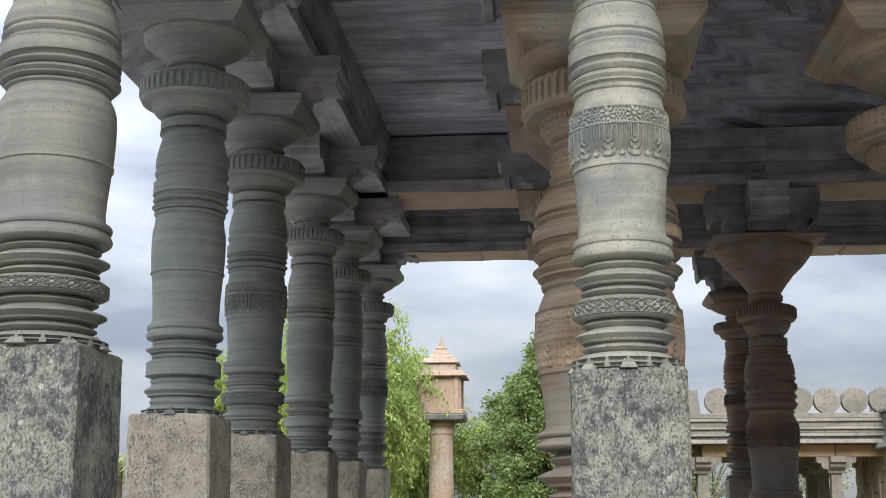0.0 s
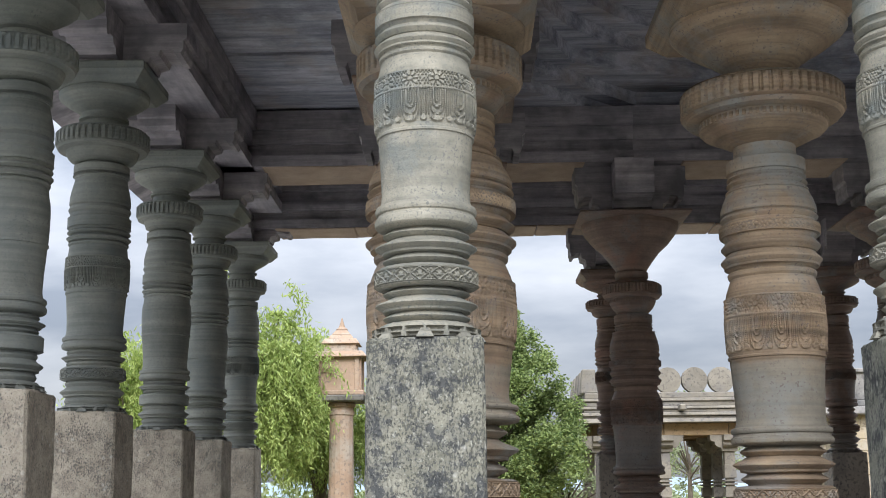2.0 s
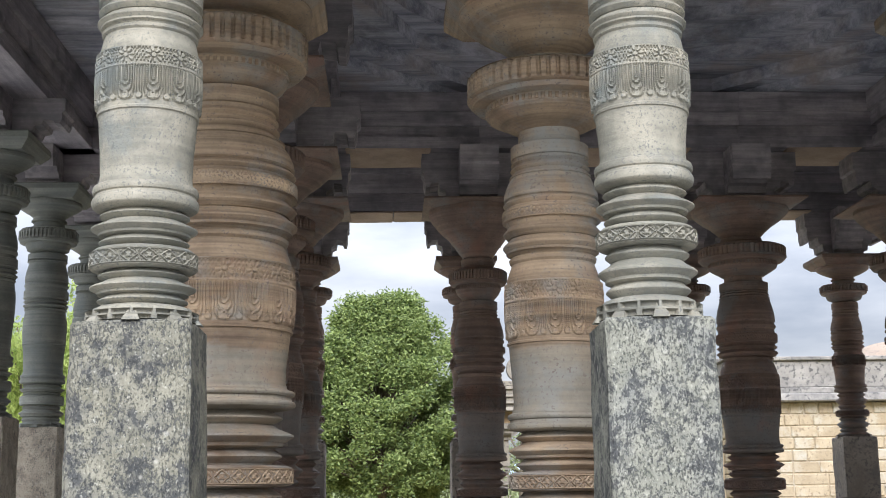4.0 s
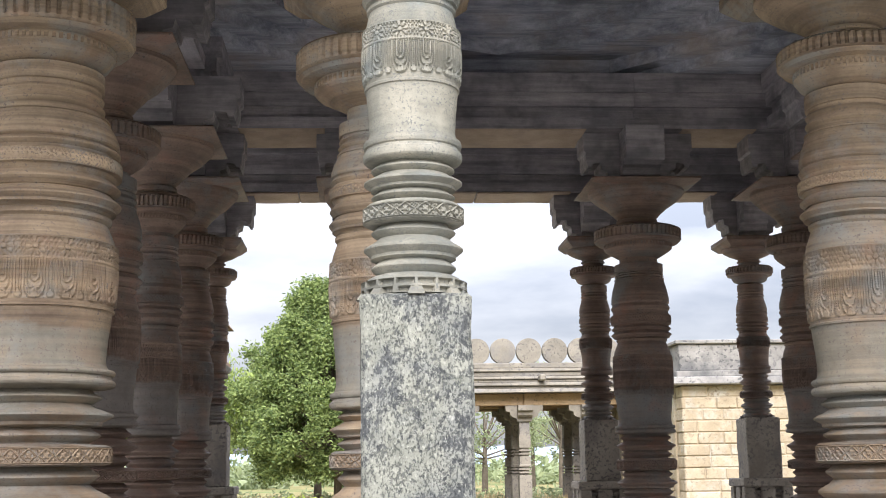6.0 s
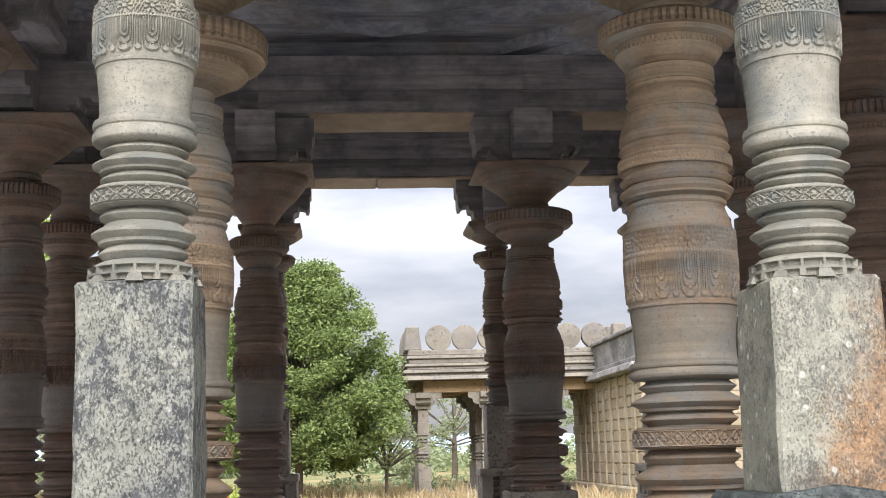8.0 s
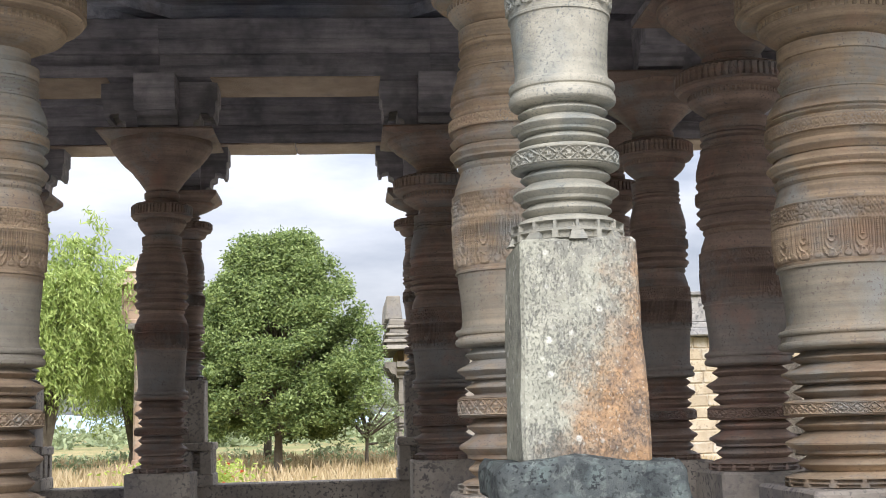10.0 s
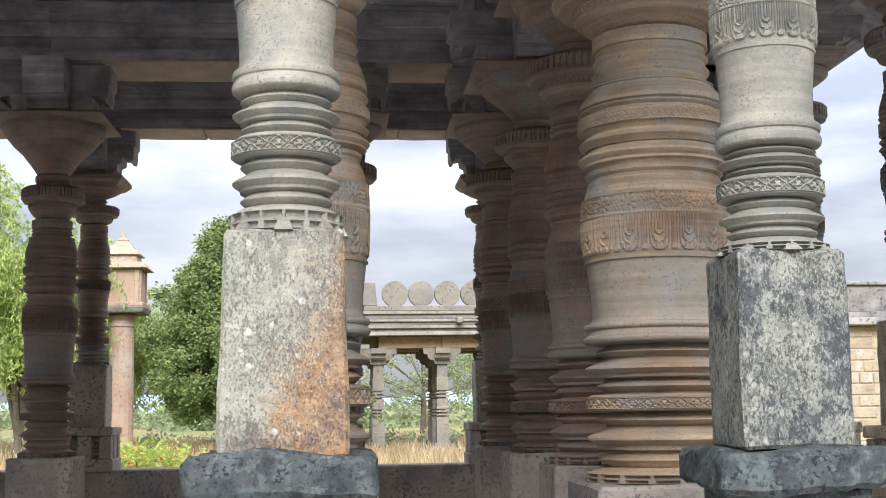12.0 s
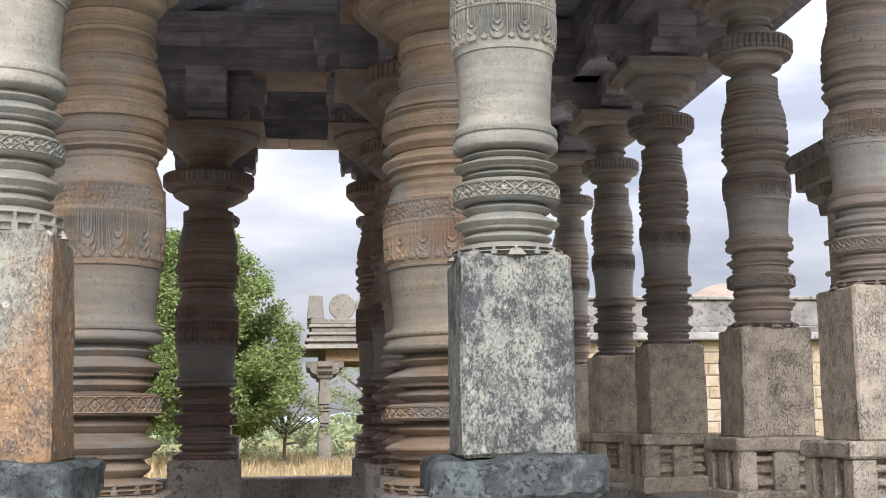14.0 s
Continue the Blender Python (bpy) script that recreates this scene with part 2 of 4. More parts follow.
def pedestal_mat(name, low, high, fleck, patch, orange=False, crust=1.0):
    """Crusted stone: pale lichen ground, small dark flecks in drifts, dark patches, pale round lichen spots."""
    m = bpy.data.materials.new(name)
    m.use_nodes = True
    n, l = m.node_tree.nodes, m.node_tree.links
    p = n["Principled BSDF"]
    p.inputs["Roughness"].default_value = 0.92
    p.inputs["Specular IOR Level"].default_value = 0.15
    co, info = n.new("ShaderNodeTexCoord"), n.new("ShaderNodeObjectInfo")
    add, comb = n.new("ShaderNodeVectorMath"), n.new("ShaderNodeCombineXYZ")
    add.operation = "MULTIPLY_ADD"
    for i in range(3):
        l.new(info.outputs["Random"], comb.inputs[i])
    add.inputs[1].default_value = (17, 23, 31)
    l.new(comb.outputs[0], add.inputs[0])
    l.new(co.outputs["Object"], add.inputs[2])

    def tex(sc, detail, rough, stretch=1.0):
        mp = n.new("ShaderNodeMapping")
        mp.inputs["Scale"].default_value = (1, 1, stretch)
        l.new(add.outputs[0], mp.inputs[0])
        t = n.new("ShaderNodeTexNoise")
        t.inputs["Scale"].default_value, t.inputs["Detail"].default_value, t.inputs["Roughness"].default_value = sc, detail, rough
        l.new(mp.outputs[0], t.inputs["Vector"])
        return t.outputs["Fac"]

    def ramp(fac, a, b, to0=0.0, to1=1.0):
        r = n.new("ShaderNodeMapRange")
        r.inputs["From Min"].default_value, r.inputs["From Max"].default_value = a, b
        r.inputs["To Min"].default_value, r.inputs["To Max"].default_value = to0, to1
        l.new(fac, r.inputs["Value"])
        return r.outputs[0]

    def calc(op, a, b):
        x = n.new("ShaderNodeMath")
        x.operation = op
        for k, v in enumerate((a, b)):
            if isinstance(v, (int, float)):
                x.inputs[k].default_value = v
            else:
                l.new(v, x.inputs[k])
        return x.outputs[0]

    def mixed(fac, a, b):
        x = n.new("ShaderNodeMix")
        x.data_type = "RGBA"
        for sock, val in (("Factor", fac), ("A", a), ("B", b)):
            if isinstance(val, (int, float)):
                x.inputs[sock].default_value = val
            elif isinstance(val, tuple):
                x.inputs[sock].default_value = (*val, 1)
            else:
                l.new(val, x.inputs[sock])
        return x.outputs["Result"]

    col = mixed(ramp(tex(9, 6, 0.7), 0.35, 0.65), low, high)
    if orange:
        sep = n.new("ShaderNodeSeparateXYZ")
        l.new(co.outputs["Object"], sep.inputs[0])
        reach = calc("ADD", calc("MULTIPLY", sep.outputs["X"], 1.6), calc("MULTIPLY", calc("SUBTRACT", 1.85, sep.outputs["Z"]), 0.55))
        rust = ramp(calc("ADD", tex(7, 8, 0.7), reach), 0.52, 0.82, 0.0, 0.85)
        col = mixed(rust, col, mixed(ramp(tex(30, 5, 0.7), 0.35, 0.65), (0.20, 0.105, 0.05), (0.44, 0.255, 0.12)))
    dark_area = ramp(tex(4.6, 7, 0.7), 0.43, 0.60)
    col = mixed(calc("MULTIPLY", dark_area, 0.30 if orange else 0.60 * crust), col, patch)
    flecks = ramp(calc("ADD", tex(115, 6, 0.75, 0.6), calc("MULTIPLY", tex(8, 3, 0.5), 0.28)), fleck - 0.015, fleck + 0.02)
    col = mixed(calc("MULTIPLY", flecks, 0.40 if orange else 0.72), col, (0.08, 0.085, 0.085))
    coarse = ramp(calc("ADD", tex(30, 8, 0.8, 0.7), calc("MULTIPLY", dark_area, 0.12)), 0.575, 0.605)
    col = mixed(calc("MULTIPLY", coarse, 0.35 if orange else 0.78 * crust), col, (0.062, 0.066, 0.07))
    pale = ramp(tex(85, 3, 0.6, 0.7), 0.60, 0.68)
    col = mixed(calc("MULTIPLY", pale, 0.45), col, (0.50, 0.50, 0.43))
    v = n.new("ShaderNodeTexVoronoi")
    v.inputs["Scale"].default_value = 15
    l.new(add.outputs[0], v.inputs["Vector"])
    spots = calc("MULTIPLY", ramp(v.outputs["Distance"], 0.22, 0.12), ramp(tex(4, 2, 0.5), 0.50, 0.56))
    col = mixed(calc("MULTIPLY", spots, 0.75 if orange else 0.4), col, (0.66, 0.65, 0.58))
    l.new(col, p.inputs["Base Color"])
    bm = n.new("ShaderNodeBump")
    bm.inputs["Strength"].default_value, bm.inputs["Distance"].default_value = 0.8, 0.012
    l.new(calc("SUBTRACT", tex(60, 6, 0.7), calc("MULTIPLY", flecks, 0.5)), bm.inputs["Height"])
    l.new(bm.outputs[0], p.inputs["Normal"])
    return m


M_PED = pedestal_mat("lichen-flecked pale stone", (0.190, 0.186, 0.145), (0.315, 0.305, 0.240), 0.69, (0.085, 0.09, 0.095))
M_PED_PALE = pedestal_mat("pale green lichened stone", (0.205, 0.211, 0.176), (0.345, 0.346, 0.288), 0.685, (0.17, 0.18, 0.18))
M_PED_ORANGE = pedestal_mat("orange lichened stone", (0.262, 0.262, 0.208), (0.39, 0.386, 0.307), 0.70, (0.24, 0.22, 0.19), True)
M_PED_SIDE = pedestal_mat("pale buff lichened stone", (0.36, 0.315, 0.25), (0.52, 0.465, 0.375), 0.705, (0.27, 0.23, 0.18), crust=0.35)
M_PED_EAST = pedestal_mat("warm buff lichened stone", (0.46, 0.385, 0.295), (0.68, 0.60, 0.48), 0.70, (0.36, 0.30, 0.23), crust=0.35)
M_PED_BUFF = pedestal_mat("buff pitted stone", (0.29, 0.25, 0.19), (0.43, 0.375, 0.29), 0.72, (0.22, 0.20, 0.165), crust=0.35)


def leaf_mat(name, a, b):
    m = bpy.data.materials.new(name)
    m.use_nodes = True
    n, l = m.node_tree.nodes, m.node_tree.links
    p = n["Principled BSDF"]
    p.inputs["Roughness"].default_value = 0.55
    g = n.new("ShaderNodeNewGeometry")
    r = n.new("ShaderNodeValToRGB")
    r.color_ramp.elements[0].color, r.color_ramp.elements[1].color = (*a, 1), (*b, 1)
    l.new(g.outputs["Random Per Island"], r.inputs[0])
    l.new(r.outputs[0], p.inputs["Base Color"])
    t = n.new("ShaderNodeBsdfTranslucent")
    l.new(r.outputs[0], t.inputs["Color"])
    mx = n.new("ShaderNodeMixShader")
    mx.inputs[0].default_value = 0.35
    l.new(p.outputs[0], mx.inputs[1])
    l.new(t.outputs[0], mx.inputs[2])
    l.new(mx.outputs[0], n["Material Output"].inputs[0])
    return m


M_LEAF = leaf_mat("glossy dark leaves", (0.075, 0.125, 0.035), (0.33, 0.41, 0.14))
M_WILLOW = leaf_mat("pale drooping leaves", (0.22, 0.31, 0.07), (0.48, 0.56, 0.18))
M_BUSH = leaf_mat("bush leaves", (0.19, 0.235, 0.12), (0.36, 0.41, 0.22))
M_PALM = leaf_mat("palm fronds", (0.20, 0.24, 0.10), (0.36, 0.40, 0.20))
M_LIME = leaf_mat("lime green leaves", (0.25, 0.33, 0.05), (0.46, 0.52, 0.12))
M_RED = leaf_mat("red petals", (0.5, 0.06, 0.03), (0.6, 0.12, 0.05))
M_DRY = leaf_mat("dry grass blades", (0.36, 0.27, 0.14), (0.58, 0.46, 0.28))


# ---- building blocks ----
def thing(name, x, y, z, label, category, group="", kind="", rz=0):
    ob = new(name)
    ob.matrix_basis = pose(x, y, z, 0, 0, rz)
    return tagged(ob, label, category, group, kind)


def link(name, me, material, parent=None, label=""):
    me.materials.clear()
    me.materials.append(material)
    ob = new(name, me)
    ob.parent = parent
    return tagged(ob, label)


def part(name, bm, material, parent=None, label="", smooth=False):
    me = bpy.data.meshes.new(name)
    bm.normal_update()
    bm.to_mesh(me)
    bm.free()
    if smooth:
        for f in me.polygons:
            f.use_smooth = True
        me.set_sharp_from_angle(angle=radians(32))
    return link(name, me, material, parent, label)


def mesh_of(name, verts, faces, smooth=True, angle=32):
    me = bpy.data.meshes.new(name)
    me.from_pydata(verts, [], faces)
    if smooth:
        for f in me.polygons:
            f.use_smooth = True
        me.set_sharp_from_angle(angle=radians(angle))
    return me


def lathe(name, prof, seg=64, wobble=0.0, seed=0):
    """A turned solid from (radius, height) pairs, bottom to top."""
    verts, faces = [], []
    for k, (r, z) in enumerate(prof):
        for i in range(seg):
            a = 2 * math.pi * i / seg
            d = wobble * noise.noise((math.cos(a) * 1.5 + seed, math.sin(a) * 1.5, z * 4)) if wobble else 0
            verts.append(((r + d) * math.cos(a), (r + d) * math.sin(a), z))
    for k in range(len(prof) - 1):
        for i in range(seg):
            j = (i + 1) % seg
            faces.append((k * seg + i, k * seg + j, (k + 1) * seg + j, (k + 1) * seg + i))
    faces.append(tuple(range(seg - 1, -1, -1)))
    faces.append(tuple(range((len(prof) - 1) * seg, len(prof) * seg)))
    return mesh_of(name, verts, faces, True, 22)


def relief(name, z0, z1, radius, depth, carve, nu=240, nv=22):
    """A carved belt round a turned shaft; radius(v) is its ground, carve(u, v) its raised work, 0 to 1."""
    verts, faces = [], []
    for j in range(nv + 1):
        v = j / nv
        for i in range(nu):
            u = i / nu
            r = radius(v) + depth * (carve(u, v) if 0 < j < nv else -0.3)
            a = 2 * math.pi * u
            verts.append((r * math.cos(a), r * math.sin(a), z0 + (z1 - z0) * v))
    for j in range(nv):
        for i in range(nu):
            k = (i + 1) % nu
            faces.append((j * nu + i, j * nu + k, (j + 1) * nu + k, (j + 1) * nu + i))
    return mesh_of(name, verts, faces, True, 60)


def diamonds(count):
    def f(u, v):
        x = (u * count) % 1 * 2 - 1
        y = v * 2 - 1
        d = abs(x) + abs(y) * 0.95
        rim = 1.0 if abs(d - 0.82) < 0.11 else 0.0
        heart = 1.0 if math.hypot(x, y * 0.7) < 0.2 else 0.0
        petal = 0.8 if d < 0.6 and abs(abs(x) - abs(y)) < 0.16 else 0.0
        corner = 0.75 if d > 1.15 and math.sin(17 * x) * math.sin(9 * y) > 0.1 else 0.0
        edge = 1.0 if abs(y) > 0.86 else 0.0
        return max(rim, heart, petal, corner, edge)
    return f


def garlands(count):
    """A row of rosettes over hanging bead loops with tassels between them."""
    def f(u, v):
        x = (u * count) % 1 * 2 - 1
        dx = abs(x)
        if v > 0.965 or 0.625 < v < 0.655:
            return 0.9
        if 0.60 < v <= 0.625:
            return 0.7 if math.sin(u * count * 2 * math.pi * 9) > -0.2 else 0.1
        if v >= 0.655:
            y = (v - 0.81) / 0.155
            d = math.hypot(x * 1.45, y)
            if d < 0.28:
                return 1.0
            if d < 0.92:
                return 0.85 if math.sin(math.atan2(y, x * 1.45) * 8) > -0.35 and d > 0.38 else 0.1
            return 0.75 if math.sin(x * 26) * math.sin(y * 9) > 0.15 else 0.05
        y = v / 0.60
        bead = 0.55 + 0.45 * (math.sin(v * 190 + dx * 8) > -0.4)
        # tassels between the loops
        if dx > 0.76:
            line = abs(dx - 0.83) < 0.035 or dx > 0.95
            return bead if line and y > 0.2 else (0.9 if 0.04 < y <= 0.2 and math.hypot((dx - 1) * 3, (y - 0.12) * 9) < 0.75 else 0.0)
        for rx, foot in ((0.62, 0.36), (0.45, 0.48), (0.28, 0.60), (0.10, 0.66)):
            dist = abs(dx - rx) if y > foot else abs(math.hypot(dx, (foot - y) * 1.9) - rx)
            if dist < 0.052:
                return bead
        if math.hypot(x * 1.6, (y - 0.10) * 5) < 0.42:
            return 0.95
        if 0.10 < y < 0.26 and dx < 0.8 and math.sin(dx * 16) > 0.35:
            return 0.6
        return 0.0
    return f


def slots(count):
    """Two courses of sunk oblong slots."""
    def f(u, v):
        x = (u * count) % 1
        if 0.10 < v < 0.40 and 0.14 < x < 0.86 or 0.60 < v < 0.88 and 0.10 < x < 0.90:
            return 0.0
        return 1.0
    return f


def flutes(count):
    def f(u, v):
        x = (u * count) % 1
        if v > 0.84:
            return 0.9 if math.sin(2 * math.pi * x) > -0.6 else 0.4
        if v < 0.12:
            return 0.9
        return 0.0 if 0.3 < x < 0.72 else 0.85
    return f


def box_into(bm, x0, x1, y0, y1, z0, z1, taper=0.0):
    vs = [bm.verts.new((x, y, z)) for z, t in ((z0, 0), (z1, taper)) for x, y in ((x0 + t, y0 + t), (x1 - t, y0 + t), (x1 - t, y1 - t), (x0 + t, y1 - t))]
    for q in ((3, 2, 1, 0), (4, 5, 6, 7), (0, 1, 5, 4), (1, 2, 6, 5), (2, 3, 7, 6), (3, 0, 4, 7)):
        bm.faces.new([vs[i] for i in q])
    return vs


def block(x0, x1, y0, y1, z0, z1, bevel=0.01, rough=0.0, cuts=0, seed=0, taper=0.0):
    """A dressed stone with eased, uneven edges."""
    bm = bmesh.new()
    box_into(bm, x0, x1, y0, y1, z0, z1, taper)
    if bevel:
        bmesh.ops.bevel(bm, geom=bm.edges[:], offset=bevel, segments=1, affect="EDGES")
    if cuts:
        bmesh.ops.subdivide_edges(bm, edges=[e for e in bm.edges if e.calc_length() > 3 * bevel], cuts=cuts, use_grid_fill=True)
    if rough:
        for v in bm.verts:
            q = v.co * 3.1 + Vector((seed * 7.3, seed * 3.1, 0))
            w = v.co * 14 + Vector((seed * 3.3, 0, seed))
            v.co += noise.noise_vector(q) * rough + noise.noise_vector(w) * rough * 0.45
    return bm


def prism(outline, a, b, along="y"):
    """A solid from a closed outline of (across, height) pairs, drawn out from a to b along y or x."""
    bm = bmesh.new()
    ends = [[bm.verts.new((u, d, z) if along == "y" else (d, u, z)) for u, z in outline] for d in (a, b)]
    bm.faces.new(ends[0])
    bm.faces.new(ends[1][::-1])
    for i in range(len(outline)):
        j = (i + 1) % len(outline)
        bm.faces.new((ends[0][i], ends[1][i], ends[1][j], ends[0][j]))
    bmesh.ops.recalc_face_normals(bm, faces=bm.faces)
    return bm


def mirrored(half):
    return half + [(-u, z) for u, z in reversed(half)]


def stepped(length, steps):
    """A beam along x, centred, from (half width, z0, z1) courses."""
    half = []
    for hw, z0, z1 in steps:
        half += [(hw, z0), (hw, z1)]
    return prism(mirrored(half), -length / 2, length / 2, "x")


# ---- the hall's grid ----
COLS = [-2.15, 0.29, 2.16, 4.84, 6.62, 9.0]
ROWS_Y = [5.1, 7.1, 8.87, 11.18, 13.08, 15.2]
FLOOR_Z, PARAPET_Z, PED_Z, CEIL_Z = 0.25, 0.86, 2.165, 5.5


def rib(z, r, core, h, step=False):
    """A sharp turned rib with its edge at z: hollow above, undercut below."""
    d = r - core
    low = [(core, z - h * .48), (core + d * .50, z - h * .40), (core + d * .52, z - h * .27)] if step else [(core, z - h * .44)]
    return low + [(r - d * .10, z - h * .10), (r, z - h * .04), (r, z + h * .03), (r - d * .22, z + h * .13), (core + d * .34, z + h * .28), (core, z + h * .46)]


def torus(z, r, h, dip):
    """A rounded moulding, with a narrow quirk above it."""
    return [(r * dip, z - h * .5), (r * .985, z - h * .36), (r, z - h * .1), (r, z + h * .1), (r * .985, z + h * .36), (r * dip, z + h * .48)]


def ribs(z0, z1, big, thin, core):
    """A thin, a wide and a thin rib filling the height from z0 to z1."""
    h = z1 - z0
    return rib(z0 + h * .16, thin, core, h * .30) + rib(z0 + h * .52, big, core, h * .46, True) + rib(z0 + h * .85, thin, core, h * .28)


def turned(k):
    """The turned shaft, bottom to top: ribs, lattice belt, ribs, two rolls, bell, belly, waist, rings, dome, collar.
    k: heights foot, belt (two), rolls (two), fillet, waist, upper belt (two), lip, collar (two), top; and radii belly, waist, neck."""
    r, w, n = k["belly"], k["waist_r"], k["neck"]
    core, thin, big = r * k["core"], r * .862, r * 1.012
    foot, (b0, b1), (t0, t1), fi, wa, (u0, u1), lip, (c0, c1), top = k["foot"], k["belt"], k["rolls"], k["fillet"], k["waist"], k["upper"], k["lip"], k["collar"], k["top"]
    z0 = foot + k["skirt"]
    p = [(r * .98, foot - .004), (r * .98, z0), (r * .93, z0 + .012), (r * .83, z0 + .022)]
    p += ribs(z0 + .022, b0 - .004, big, thin, core)
    p += [(r * .93, b0 - .006), (r, b0), (r * .992, b0 + .004), (r * .992, b1 - .004), (r, b1), (r * .93, b1 + .012), (core, b1 + .016)]
    p += ribs(b1 + .016, t0 - .028, big, thin, core)
    p += [(core * 1.08, t0 - .028), (r * .93, t0 - .022)] + torus(t0, r * 1.03, .040, .955) + torus(t1, r * 1.02, .036, .95)
    foot_b = t1 + .020
    hb = fi - foot_b
    p += [(r * .935, foot_b), (r * .90, foot_b + hb * .07), (r * .89, foot_b + hb * .16), (r * .905, foot_b + hb * .45), (r * .94, foot_b + hb * .78), (r * .958, fi - .008)]
    p += [(r * .99, fi - .006), (r * .995, fi + .004), (r * .97, fi + .008)]
    h = wa - fi
    p += [(r * .98, fi + h * .10), (r * .998, fi + h * .35), (r, fi + h * .58), (r * .985, fi + h * .74), (r * .95, fi + h * .84), (w + (r - w) * .25, fi + h * .94), (w, wa)]
    g = u0 - wa
    p += [(w * 1.05, wa + g * .06), (w * 1.06, wa + g * .13), (w, wa + g * .18)]
    p += rib(wa + g * .42, r * 1.035, r * .90, g * .40, True) + rib(wa + g * .74, r * 1.02, r * .93, g * .30)
    p += [(r * .965, u0 - .004), (r * 1.03, u0), (r * 1.022, u0 + .003), (r * 1.022, u1 - .003), (r * 1.03, u1), (r * .965, u1 + .005)]
    d = lip - u1
    p += rib(u1 + d * .20, r * 1.01, r * .95, d * .22)
    p += [(r * .965, u1 + d * .30), (r * .995, u1 + d * .34), (r * .985, u1 + d * .50), (r * .935, u1 + d * .70), (r * .87, u1 + d * .88), (r * .845, lip - .010), (r * .865, lip - .007), (r * .86, lip), (n * 1.02, lip + .006)]
    e = c0 - lip
    p += rib(lip + e * .38, n * 1.07, n, e * .34) + rib(lip + e * .72, n * 1.05, n * .99, e * .26)
    p += [(n * 1.0, c0 - .004), (n * 1.05, c0), (n * 1.05, c1), (n * .98, c1 + .006), (n * .84, c1 + .012), (n * .82, top)]
    return p


def keys(foot, belt, rolls, fillet, waist, upper, lip, collar, top, belly, waist_r, neck, skirt=.05, core=.725):
    return dict(foot=foot, belt=belt, rolls=rolls, fillet=fillet, waist=waist, upper=upper, lip=lip, collar=collar, top=top, belly=belly, waist_r=waist_r, neck=neck, skirt=skirt, core=core)


def carved_belts(shaft, k, material, garland_count, low=True, high=False):
    """The lattice and garland belts that lie round a turned shaft."""
    r, (b0, b1), (u0, u1), f = k["belly"], k["belt"], k["upper"], k["fillet"]
    h = k["waist"] - f
    if low:
        link("lattice_belt", relief("lattice_belt", b0 + .003, b1 - .003, lambda v: r * .990, 0.010, diamonds(int(66 * r) + 4), int(1100 * r) + 240, 18), material, shaft, "carved lattice belt")
    if high:
        link("upper_belt", relief("upper_belt", u0 + .002, u1 - .002, lambda v: r * 1.020, 0.007, diamonds(int(90 * r)), 460, 10), material, shaft)
    link("garland_belt", relief("garland_belt", f + .022, f + h * .76, lambda v: r * (.978 + .024 * math.sin(math.pi * min(1, v * .9))), 0.011, garlands(garland_count), 720, 60), material, shaft, "carved belt of hanging garlands")


def curled_bracket(parent, z0, z1, reach, width, material, name="bracket"):
    """Cross-shaped corbel above a capital, its ends cut back in steps."""
    h = z1 - z0
    for turned in (0, 1):
        f = reach
        half = [(f * .44, 0), (f * .46, .10), (f * .56, .13), (f * .58, .26), (f * .68, .30), (f * .70, .42), (f * .84, .40), (f * .86, .34), (f * .93, .33), (f * .96, .44), (f * .96, .62), (f, .66), (f, 1.0)]
        e = 0.004 * turned
        outline = mirrored([(u, z0 + e + (h - 2 * e) * z) for u, z in half])
        bm = prism(outline, -width + e, width - e, "x" if turned else "y")
        part(name, bm, material, parent)


def abacus(parent, half, z0, z1, material):
    dz, k = z1 - z0, half * 1.4142
    me = lathe("abacus", [(k * .80, z0), (k * .84, z0 + dz * .10), (k * .985, z0 + dz * .52), (k, z0 + dz * .58), (k, z1 - .012), (k * .985, z1)], 4)
    me.transform(Matrix.Rotation(math.pi / 4, 4, "Z"))
    link("abacus", me, material, parent)


